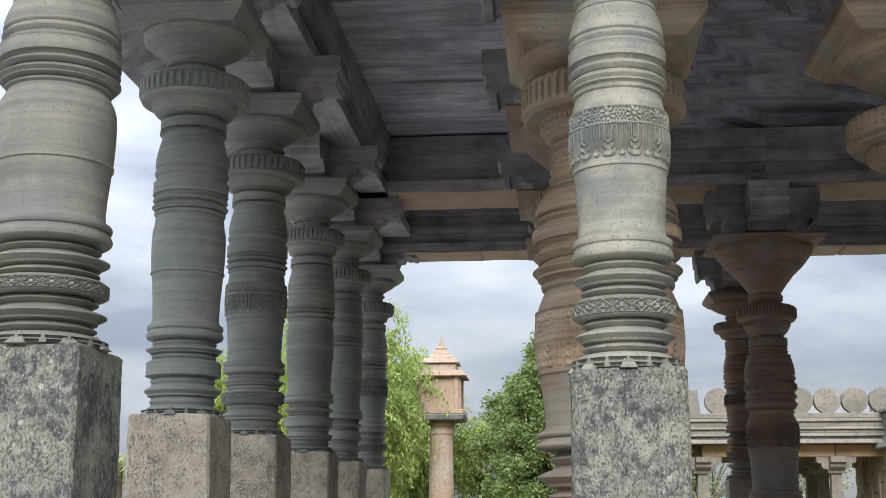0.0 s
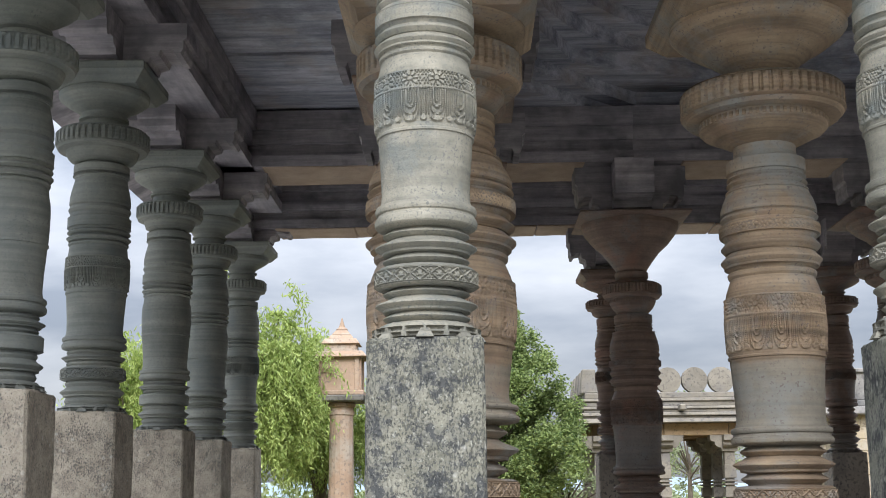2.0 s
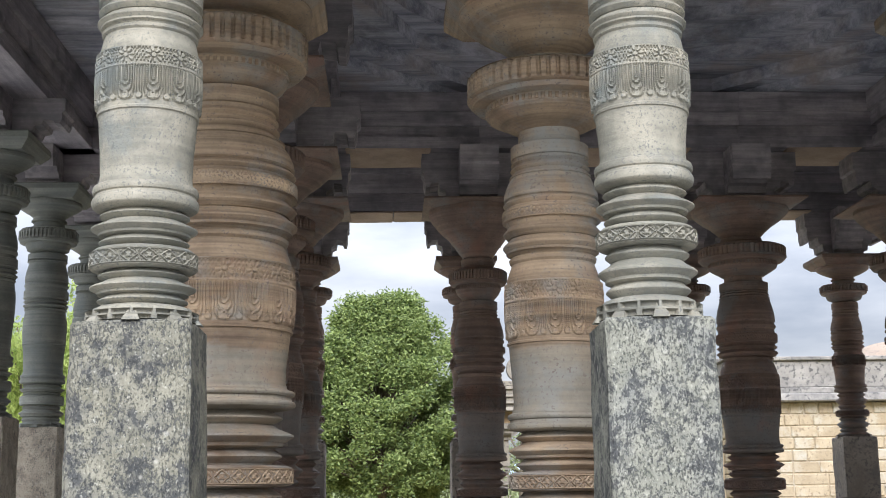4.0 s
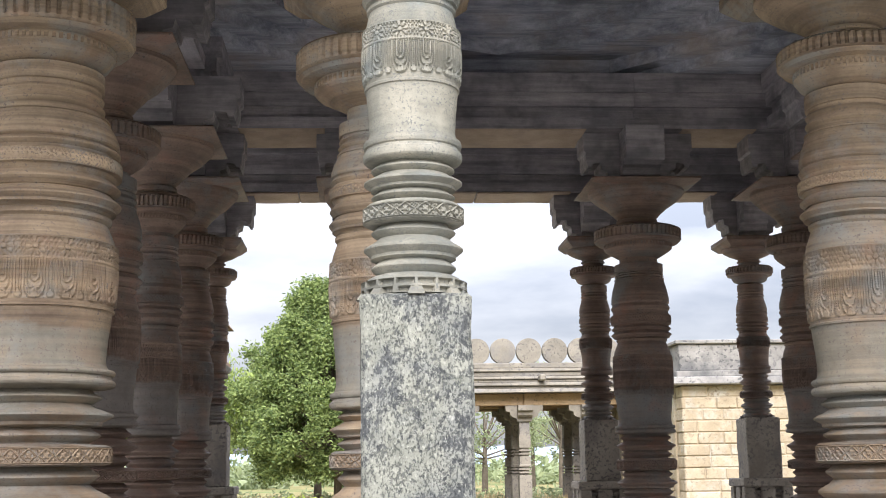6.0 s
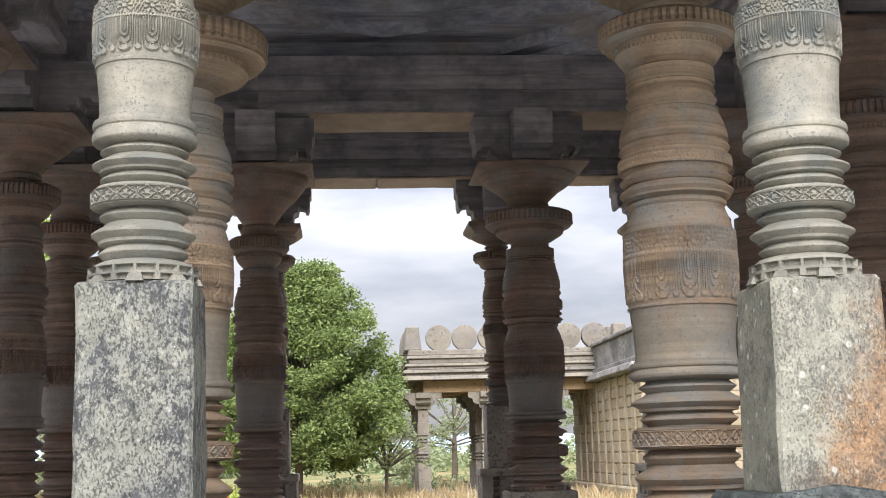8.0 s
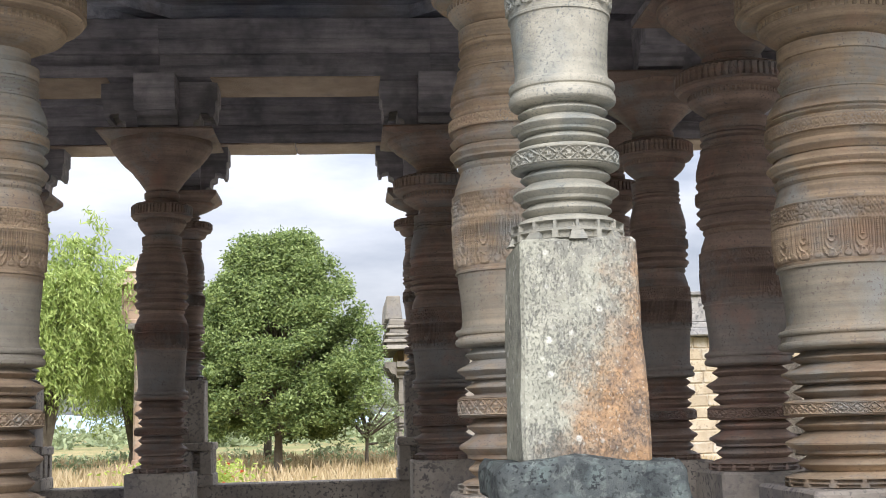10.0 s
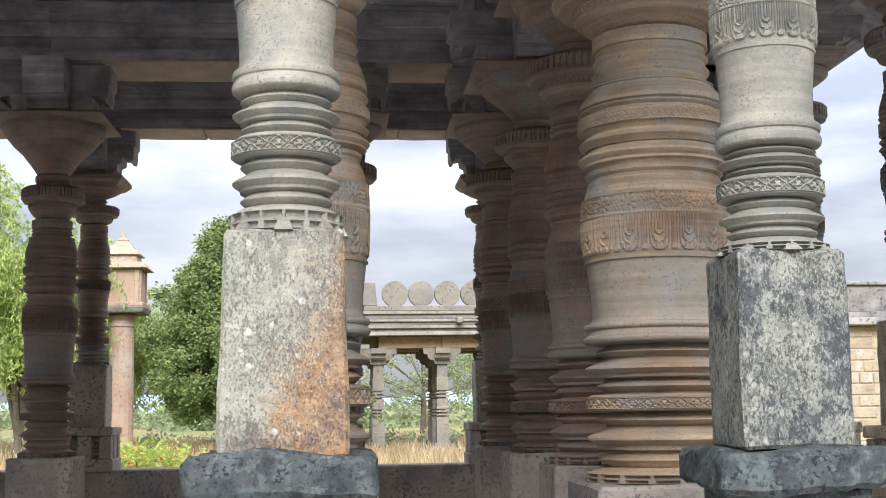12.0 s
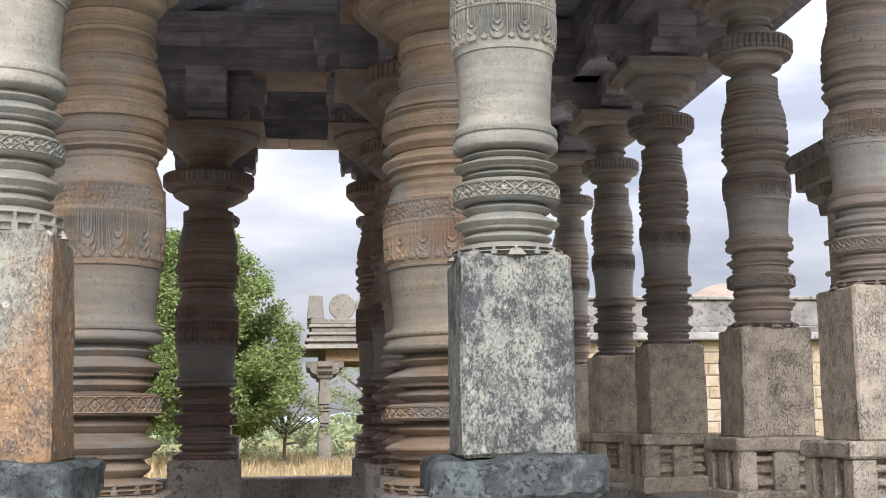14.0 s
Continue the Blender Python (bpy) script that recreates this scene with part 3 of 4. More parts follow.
def outer_pillar(x, y, k, ped_half, flare, shaft_mat, ped_mat, label, head, seed, carved=True):
    """Turned pillar on a tall square pedestal, flare wider at its foot; head: heights and radius of the disc, heights and radius of the capital, its slab."""
    t = thing("stone_pillar", x, y, 0, label, "pillar", "pillars on the parapet", "thing")
    h, w, top = ped_half, ped_half + flare, k["foot"]
    bm = block(-w, w, -w, w, 1.33, top, 0.014, 0.0, 13, seed, taper=flare)
    rough_stone(bm, 0.009, seed)
    part("pedestal", bm, ped_mat, t, "", True)
    if y < 6:
        part("base_slab", block(-w - 0.10, w + 0.10, -w - 0.14, w + 0.14, 1.19, 1.338, 0.024, 0.034, 14, seed + 5), M_SLAB, t, "blue-grey weathered base slab", True)
        part("base_block", block(-w - 0.03, w + 0.03, -w - 0.05, w + 0.05, PARAPET_Z - 0.01, 1.205, 0.02, 0.008, 3, seed + 9), M_SLAB, t, "", True)
    else:
        w = h + 0.10
        part("base_slab", block(-w, w, -w, w, 1.245, 1.337, 0.014, 0.008, 3, seed + 5), ped_mat, t, "", True)
        part("base_core", block(-h, h, -h, h, 0.98, 1.246, 0.008), ped_mat, t)
        for a in range(4):
            turn = Matrix.Rotation(a * math.pi / 2, 3, "Z")
            pieces = [("base_stud", (-0.085, 0.085, -h - 0.082, -h + 0.01, 0.985, 1.243)), ("base_corner", (h - 0.045, h + 0.084, -h - 0.084, -h + 0.045, 0.985, 1.243))]
            pieces += [("base_lath", (-h + 0.04, h - 0.04, -h - d, -h + 0.01, z0, z1)) for z0, z1, d in ((1.02, 1.065, 0.045), (1.10, 1.14, 0.03), (1.175, 1.215, 0.05))]
            for nm, box in pieces:
                bm = block(*box, 0.01)
                bmesh.ops.rotate(bm, verts=bm.verts, matrix=turn, cent=(0, 0, 0))
                part(nm, bm, ped_mat, t)
        part("base_block", block(-w, w, -w, w, PARAPET_Z - 0.01, 0.99, 0.016, 0.006, 2, seed + 9), ped_mat, t, "", True)
    # pointed leaf upstands where the square turns round
    r, skirt = k["belly"], k["skirt"]
    rr = r * 1.01
    for i in range(8):
        a = math.pi / 4 * i
        bm = bmesh.new()
        u, e = 0.17 * r, skirt + 0.022
        vs = [bm.verts.new(c) for c in ((-u, -0.03, top - .003), (u, -0.03, top - .003), (0.0, 0.024, top + e), (-u, 0.016, top - .003), (u, 0.016, top - .003), (0.0, 0.04, top + e - .004))]
        for q in ((0, 1, 4, 3), (3, 4, 5), (0, 3, 5, 2), (1, 2, 5, 4), (0, 2, 1)):
            bm.faces.new([vs[n] for n in q])
        bmesh.ops.rotate(bm, verts=bm.verts, matrix=Matrix.Rotation(a + math.pi / 2, 3, "Z"), cent=(0, 0, 0))
        bmesh.ops.translate(bm, verts=bm.verts, vec=(rr * math.cos(a), rr * math.sin(a), 0))
        part("leaf_point", bm, shaft_mat, t)
    shaft = link("shaft", lathe("shaft", turned(k), 80, 0.0015, seed), shaft_mat, t)
    link("base_moulding", relief("base_moulding", top + .001, top + skirt, lambda v: r * .985, 0.018, slots(16), 256, 16), shaft_mat, shaft)
    if carved:
        carved_belts(shaft, k, shaft_mat, 12)
    elif y < 6:
        link("lattice_belt", relief("lattice_belt", k["belt"][0] + .003, k["belt"][1] - .003, lambda v: r * .990, 0.010, diamonds(20), 520, 18), shaft_mat, shaft, "carved lattice belt")
    n0, (d0, d1, dr, c0, c1, cr, ab) = k["neck"] * .82, head
    dz = d1 - d0
    disc_ob = link("disc", lathe("disc", [(n0, d0 - .085), (n0 + (dr - n0) * .42, d0 - .06), (dr * .74, d0 - .045), (dr * .78, d0 - .02), (dr * .80, d0 + .004), (dr * .97, d0 + .012), (dr, d0 + .03), (dr - .010, d0 + .034), (dr - .010, d1 - .012), (dr * .96, d1), (n0 * 1.05, d1 + .01), (n0, c0)], 64), shaft_mat, t)
    link("disc_fluting", relief("disc_fluting", d0 + .034, d1 - .010, lambda v: dr - 0.006, 0.018, flutes(44), 352, 8), shaft_mat, disc_ob)
    e = c1 - c0
    link("capital", lathe("capital", [(n0, c0 - .005), (n0 * 1.16, c0 + .006), (n0 * 1.16, c0 + e * .10), (n0, c0 + e * .13), (n0 * 1.08, c0 + e * .26), (cr * .68, c0 + e * .44), (cr * .73, c0 + e * .47), (cr * .90, c0 + e * .63), (cr * .985, c0 + e * .73), (cr, c0 + e * .8), (cr, c0 + e * .92), (cr * .93, c0 + e * .93), (cr * .93, c1)], 64), shaft_mat, t)
    abacus(t, cr + 0.05, c1 - 0.015, c1 + ab, shaft_mat)
    curled_bracket(t, c1 + ab, 4.757 if c1 < 4.3 else 4.93, 0.48 if c1 < 4.3 else 0.62, 0.17, M_BEAM)
    return t


def rough_stone(bm, amount, seed):
    """Uneven dressed faces: broad hollows and fine chips."""
    for v in bm.verts:
        q, w = v.co * 3.1 + Vector((seed * 7.3, seed * 3.1, 0)), v.co * 14 + Vector((seed * 3.3, 0, seed))
        v.co += noise.noise_vector(q) * amount + noise.noise_vector(w) * amount * 0.45


def inner_pillar(x, y, k, disc, d0, d1, material, label, seed):
    """Thick turned pillar on a low square block; disc: its radius, between d0 and d1."""
    t = thing("turned_pillar", x, y, 0, label, "pillar", "pillars of the hall", "thing")
    r, foot = k["belly"], k["foot"]
    h = max(0.31, r * 1.12)
    part("base_block", block(-h, h, -h, h, FLOOR_Z, foot, 0.018, 0.006, 3, seed), M_PARAPET, t, "", True)
    shaft = link("shaft", lathe("shaft", turned(k), 80, 0.0015, seed), material, t)
    carved_belts(shaft, k, material, 16 if r > 0.35 else 13, True, True)
    link("base_moulding", relief("base_moulding", foot + .001, foot + k["skirt"], lambda v: r * .985, 0.022, slots(16), 256, 16), material, shaft)
    n0 = k["neck"] * .82
    disc_ob = link("disc", lathe("disc", [(n0, d0 - .15), (n0 * 1.06, d0 - .145), (n0 + (disc - n0) * .42, d0 - .09), (disc * .76, d0 - .065), (disc * .79, d0 - .05), (disc * .79, d0 + .002), (disc * .95, d0 + .008), (disc, d0 + .03), (disc - .012, d0 + .032), (disc - .012, d1 - .012), (disc, d1 - .01), (disc * .9, d1 + .008), (n0 * 1.15, d1 + .03), (n0, d1 + .05)], 72), material, t)
    link("disc_fluting", relief("disc_fluting", d0 + .032, d1 - .012, lambda v: disc - 0.008, 0.022, flutes(54), 432, 10), material, disc_ob)
    link("lower_fluting", relief("lower_fluting", d0 - .046, d0 - .002, lambda v: disc * .79 - 0.008, 0.016, flutes(60), 420, 6), material, disc_ob)
    c0, c1, cr = d1 + .045, (4.345 if y > 8 else 4.21), max(.50, n0 * 1.5)
    steps = [(0, 0), (.06, .04), (.06, .12), (0, .15), (.22, .34), (.36, .44), (.40, .48), (.66, .62), (.72, .66), (.93, .82), (1.0, .90), (1.0, 1.0)]
    link("capital", lathe("capital", [(n0 + (cr - n0) * a, c0 + (c1 - c0) * b) for a, b in steps], 72), material, t)
    abacus(t, 0.56, c1 - .01, 4.387, material)
    curled_bracket(t, 4.385, 4.925, 0.57 if y > 12 else 0.74, 0.20, M_BEAM)
    return t


# ---- structure: floor, parapet, beams, ceiling, eaves ----
XA, XB, YA, YB = COLS[0] - 0.45, COLS[-1] + 0.45, ROWS_Y[0] - 0.4, ROWS_Y[-1] + 0.4
tagged(part("floor", block(XA, XB, YA, YB, -0.3, FLOOR_Z, 0), M_FLOOR), "worn grey stone floor of the open hall", "floor", kind="structure")
for nm, (x0, x1, y0, y1) in {"wall_south": (XA, XB, YA, YA + 0.62), "wall_north": (XA, XB, YB - 0.62, YB), "wall_west": (XA, XA + 0.7, YA + 0.62, YB - 0.62), "wall_east": (XB - 0.7, XB, YA + 0.62, YB - 0.62)}.items():
    tagged(part(nm, block(x0, x1, y0, y1, FLOOR_Z - 0.5, PARAPET_Z, 0.02, 0.006, 4, len(nm)), M_PARAPET), "low weathered stone parapet round the hall", "parapet", kind="structure")
tagged(part("ground", block(-1500, 1500, -400, 3500, -1.6, -1.0, 0), M_GROUND), "dry grassy ground", "ground", kind="structure")
tagged(part("pavement", block(-30, 40, -14, 21, -1.02, 0.0, 0.03), M_PAVE), "paved temple court", "pavement", kind="structure")

INNER_STEPS = [(0.40, 4.925, 5.04), (0.34, 5.04, 5.16), (0.40, 5.16, 5.30), (0.45, 5.30, 5.50)]
OUTER_STEPS = [(0.30, 4.757, 4.86), (0.24, 4.86, 4.97), (0.30, 4.97, 5.08), (0.27, 5.08, 5.2), (0.36, 5.2, 5.5)]


def beam(name, xa, ya, xb, yb, steps, material, label):
    length = math.hypot(xb - xa, yb - ya)
    ob = part(name, stepped(length, steps), material)
    ob.matrix_basis = pose((xa + xb) / 2, (ya + yb) / 2, 0, 0, 0, math.degrees(math.atan2(yb - ya, xb - xa)))
    return tagged(ob, label, "beam", kind="structure")


def soffit(x0, x1, y, half, z, pieces, sag):
    """Under-slabs of a beam in a brown painted as lit, laid end to end with uneven edges."""
    rs = random.Random(int(x0 * 10 + y * 100))
    cuts = sorted([x0, x1] + [x0 + (x1 - x0) * (k + rs.uniform(-0.15, 0.15)) / pieces for k in range(1, pieces)])
    for k in range(pieces):
        tagged(part("beam_soffit", block(cuts[k] + 0.002, cuts[k + 1] - 0.002, y - half, y + half, z - rs.uniform(0.3, 1.0) * sag, z + 0.004, 0.012, 0.008, 4, k), M_BEAM_LIT), "rough underside slab of a stone beam, light painted in brown", "beam", kind="structure")


for c in range(5):
    soffit(COLS[c] + 0.5, COLS[c + 1] - 0.5, ROWS_Y[4], 0.385, 4.925, 1, 0.012)
    soffit(COLS[c] + 0.3, COLS[c + 1] - 0.3, ROWS_Y[5], 0.285, 4.753, 2, 0.022)
G = 0.001
for r in (1, 2, 3, 4):
    for c in ((0, 1, 2, 3, 4) if r in (1, 4) else ()):
        beam("beam", COLS[c] + G, ROWS_Y[r], COLS[c + 1] - G, ROWS_Y[r], INNER_STEPS, M_BEAM, "soot-dark stepped stone beam")
for c in (1, 4):
    for r in range(1, 4):
        beam("beam", COLS[c] + 0.003, ROWS_Y[r] + G + 0.4, COLS[c] + 0.003, ROWS_Y[r + 1] - G - 0.4, INNER_STEPS, M_BEAM, "soot-dark stepped stone beam")
for y in (ROWS_Y[0], ROWS_Y[-1]):
    beam("beam", XA, y, XB, y, OUTER_STEPS, M_BEAM, "stepped stone eaves beam")
for x in (COLS[0], COLS[-1]):
    beam("beam", x, ROWS_Y[0] + 0.37, x, ROWS_Y[-1] - 0.37, INNER_STEPS, M_BEAM, "stepped stone side beam")

ceil_bm = bmesh.new()
yy, rnd = YA, random.Random(4)
MX, MY = (COLS[1] + COLS[4]) / 2, (ROWS_Y[1] + ROWS_Y[4]) / 2
while yy < YB:
    w = min(rnd.uniform(0.75, 1.15), YB - yy)
    if yy < ROWS_Y[1] < yy + w:
        w = ROWS_Y[1] - yy
    if yy < ROWS_Y[4] < yy + w:
        w = ROWS_Y[4] - yy
    spans = [(XA, COLS[1]), (COLS[4], XB)] if ROWS_Y[1] - 0.01 < yy < ROWS_Y[4] - 0.01 else [(XA, XB)]
    for xa, xb in spans:
        box_into(ceil_bm, xa, xb, yy + 0.007, yy + w - 0.007, CEIL_Z + rnd.uniform(0, 0.04), 5.75)
    yy += w


def ring_slab(bm, r0, r1, z0, z1, seg, turn):
    """A course of a corbelled dome: a flat ring round the hall's middle."""
    rows = []
    for r, z in ((r0, z0), (r1, z0), (r1, z1), (r0, z1)):
        rows.append([bm.verts.new((MX + r * math.cos(turn + 2 * math.pi * i / seg), MY + r * math.sin(turn + 2 * math.pi * i / seg), z)) for i in range(seg)])
    for a in range(4):
        b = (a + 1) % 4
        for i in range(seg):
            j = (i + 1) % seg
            bm.faces.new((rows[a][i], rows[b][i], rows[b][j], rows[a][j]))


for r0, z0, z1, seg, turn in ((3.35, 5.505, 5.62, 8, math.pi / 8), (3.15, 5.62, 5.76, 8, math.pi / 8), (2.75, 5.76, 5.92, 8, 0), (2.45, 5.92, 6.08, 32, 0), (2.2, 6.08, 6.22, 32, 0),
                              (1.8, 6.22, 6.38, 32, 0), (1.45, 6.38, 6.52, 32, 0), (0.9, 6.52, 6.66, 32, 0), (0.05, 6.66, 6.8, 32, 0)):
    ring_slab(ceil_bm, r0, 4.4, z0 + 0.001, z1, seg, turn)
tagged(part("ceiling", ceil_bm, M_CEIL), "smoke-darkened stone slab ceiling with a stepped central dome", "ceiling", kind="structure")
tagged(part("roof", block(XA - 0.05, XB + 0.05, YA - 0.05, YB + 0.05, 6.82, 7.2, 0.03), M_WEATHER), "flat stone roof of the hall", "roof", kind="structure")


for nm, (x0, x1, y0, y1) in {"roof_wall_south": (XA, XB, YA, YA + 0.2), "roof_wall_north": (XA, XB, YB - 0.2, YB), "roof_wall_west": (XA, XA + 0.2, YA + 0.2, YB - 0.2), "roof_wall_east": (XB - 0.2, XB, YA + 0.2, YB - 0.2)}.items():
    tagged(part(nm, block(x0, x1, y0, y1, 5.755, 6.82, 0.01), M_WEATHER), "stone upstand round the roof", "wall", kind="structure")


def eave(name, xa, ya, xb, yb, out):
    """Sloping eaves slab; out is the outward way."""
    bm = bmesh.new()
    ox, oy = out
    reach = 0.85
    pts = [(0, 5.45, 5.70), (reach, 5.02, 5.14)]
    vs = []
    for px, py in ((xa, ya), (xb, yb)):
        vs += [bm.verts.new((px + ox * d, py + oy * d, z)) for d, lo, hi in pts for z in (lo, hi)]
    a, b = vs[:4], vs[4:]
    for q in ((a[0], a[1], a[3], a[2]), (b[0], b[2], b[3], b[1]), (a[0], b[0], b[1], a[1]), (a[2], a[3], b[3], b[2]), (a[1], b[1], b[3], a[3]), (a[0], a[2], b[2], b[0])):
        bm.faces.new(q)
    bmesh.ops.recalc_face_normals(bm, faces=bm.faces)
    tagged(part(name, bm, M_BEAM), "sloping stone eaves slab", "eaves", kind="structure")


eave("eaves_west", XA + 0.1, YA, XA + 0.1, YB, (-1, 0))
eave("eaves_east", XB - 0.1, YA, XB - 0.1, YB, (1, 0))
eave("eaves_north", XA, YB - 0.1, XB, YB - 0.1, (0, 1))
eave("eaves_south", XA, YA + 0.1, XB, YA + 0.1, (0, -1))

# ---- pillars ----
NEAR_LABEL = "pale turned stone pillar with carved belts on a speckled pedestal"


def near_keys(foot, belt, rolls, fillet, belly, skirt):
    """Heights of a pillar of the front row; its upper half keeps the same proportions."""
    return keys(foot, (belt - .032, belt + .032), (rolls - .024, rolls + .024), fillet, fillet + .315, (fillet + .455, fillet + .515), fillet + .70, (fillet + .78, fillet + .83), 3.93, belly, belly * .89, belly * .84, skirt)


HIGH_HEAD = (3.99, 4.18, .31, 4.25, 4.50, .325, .13)
near_set = [(-2.15, 5.1, keys(2.285, (2.510, 2.563), (2.757, 2.806), 3.079, 3.404, (3.535, 3.60), 3.82, (3.86, 3.90), 3.95, .253, .214, .19, .035), 0.258, 0.006, M_SOAP_GREY, M_PED, "thick plain ringed grey stone pillar on a speckled pedestal"),
            (0.27, 5.08, near_keys(2.165, 2.408, 2.658, 2.985, .199, .045), 0.220, 0.006, M_SOAP, M_PED, NEAR_LABEL),
            (2.235, 5.11, near_keys(2.165, 2.492, 2.752, 3.005, .192, .065), 0.208, 0.004, M_SOAP, M_PED_PALE, NEAR_LABEL),
            (4.788, 5.12, near_keys(2.138, 2.458, 2.719, 3.020, .199, .075), 0.213, 0.018, M_SOAP, M_PED_ORANGE, "pale turned stone pillar on a pedestal blotched with orange lichen"),
            (6.635, 5.08, near_keys(2.056, 2.301, 2.512, 2.836, .195, .03), 0.203, 0.004, M_SOAP, M_PED_PALE, NEAR_LABEL),
            (COLS[-1], 5.1, near_keys(2.15, 2.44, 2.68, 3.0, .21, .05), 0.24, 0.0, M_SOAP, M_PED_BUFF, NEAR_LABEL)]
for n, (x, y, k, h, fl, sm, pm, lb) in enumerate(near_set):
    outer_pillar(x, y, k, h, fl, sm, pm, lb, HIGH_HEAD, n + 1, carved=n > 0)
WEST_X = (-2.145, -2.165, -2.22, -2.25, -2.28)
EAST_FOOT = (2.16, 2.068, 2.097, 2.10, 2.11)
for n, y in enumerate(ROWS_Y[1:]):
    k = keys(2.165, (2.390, 2.464), (2.622, 2.668), 2.99, 3.325, (3.455, 3.525), 3.82, (3.85, 3.905), 3.96, .214, .196, .185, .03, .81)
    outer_pillar(WEST_X[n], y, k, 0.235, 0.004, M_SOAP_GREEN, M_PED_SIDE, "green-grey ringed stone pillar on a buff pitted square pedestal", (4.01, 4.16, .32 if n < 2 else .285, 4.24, 4.46, .32, .13), n + 20, carved=n in (1, 4))
    k = keys(EAST_FOOT[n], (2.355, 2.432), (2.632, 2.682), 2.955, 3.195, (3.37, 3.45), 3.67, (3.76, 3.83), 3.95, .226 if n < 2 else .213, .190, .172, .03, .80)
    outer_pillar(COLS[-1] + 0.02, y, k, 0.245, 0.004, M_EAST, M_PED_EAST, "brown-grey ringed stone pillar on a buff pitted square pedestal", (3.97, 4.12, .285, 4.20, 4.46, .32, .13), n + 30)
for n, x in enumerate(COLS[1:-1]):
    k = keys(2.045, (2.29, 2.355), (2.60, 2.645), 2.86, 3.06, (3.20, 3.25), 3.47, (3.575, 3.645), 3.71, .186, .158, .150, .03)
    outer_pillar(x + (0.12 if n == 3 else -0.02), ROWS_Y[-1], k, 0.205, 0.0, M_INNER_SHADED, M_PARAPET, "slender ringed stone pillar on the far parapet, shade in its colour", (3.745, 3.865, .272, 3.92, 4.10, .31, .10), n + 40)

BROWN_LABEL, SHADED_LABEL = "massive brown lathe-turned stone pillar with carved belts", "lathe-turned stone pillar with the hall's shade in its colour"
inner_set = {(1, 1): (0.0, keys(1.12, (1.563, 1.652), (1.985, 2.042), 2.375, 2.843, (3.115, 3.193), 3.43, (3.60, 3.69), 3.80, .408, .355, .300), .466, 3.84, 4.06),
             (2, 1): (-0.035, keys(1.12, (1.520, 1.600), (1.855, 1.905), 2.30, 2.735, (2.975, 3.035), 3.235, (3.335, 3.405), 3.52, .265, .228, .208), .447, 3.64, 3.825),
             (3, 1): (-0.005, keys(1.12, (1.516, 1.610), (1.903, 1.952), 2.268, 2.815, (3.030, 3.094), 3.368, (3.517, 3.60), 3.65, .303, .256, .236), .378, 3.745, 3.88),
             (4, 1): (0.075, keys(1.10, (1.475, 1.542), (1.845, 1.912), 2.26, 2.709, (2.974, 3.045), 3.215, (3.425, 3.50), 3.56, .395, .352, .300), .52, 3.66, 3.87),
             (2, 4): (-0.02, keys(1.08, (1.44, 1.505), (1.80, 1.845), 2.25, 2.615, (2.86, 2.92), 3.215, (3.31, 3.385), 3.45, .254, .212, .185), .292, 3.555, 3.71),
             (3, 4): (0.065, keys(1.13, (1.465, 1.565), (1.850, 1.892), 2.187, 2.755, (2.94, 3.03), 3.41, (3.48, 3.56), 3.64, .298, .246, .236), .44, 3.775, 3.94)}
# rows behind the first take the copy with shade in its colour
for r in (1, 2, 3, 4):
    for c in ((1, 2, 3, 4) if r in (1, 4) else (1, 4)):
        belly = {2: 0.292, 3: 0.247, 4: 0.268}.get(r, 0.27)
        plain = ({1: -1, 4: 1}.get(c, 0) * (0.03 if r == 4 else 0.058), keys(1.12, (1.46, 1.535), (1.84, 1.89), 2.22, 2.71, (2.93, 3.0), 3.31, (3.43, 3.51), 3.58, belly, belly * .85, belly * .80), belly * 1.35, 3.70, 3.86)
        dx, k, disc_r, d0, d1 = inner_set.get((c, r), plain)
        inner_pillar(COLS[c] + dx, ROWS_Y[r], k, disc_r, d0, d1, M_INNER if r == 1 else M_INNER_SHADED, BROWN_LABEL if r == 1 else SHADED_LABEL, c * 10 + r)


# ---- outside: lamp tower, pavilion, temple wall ----
GROUND_Z = -1.0


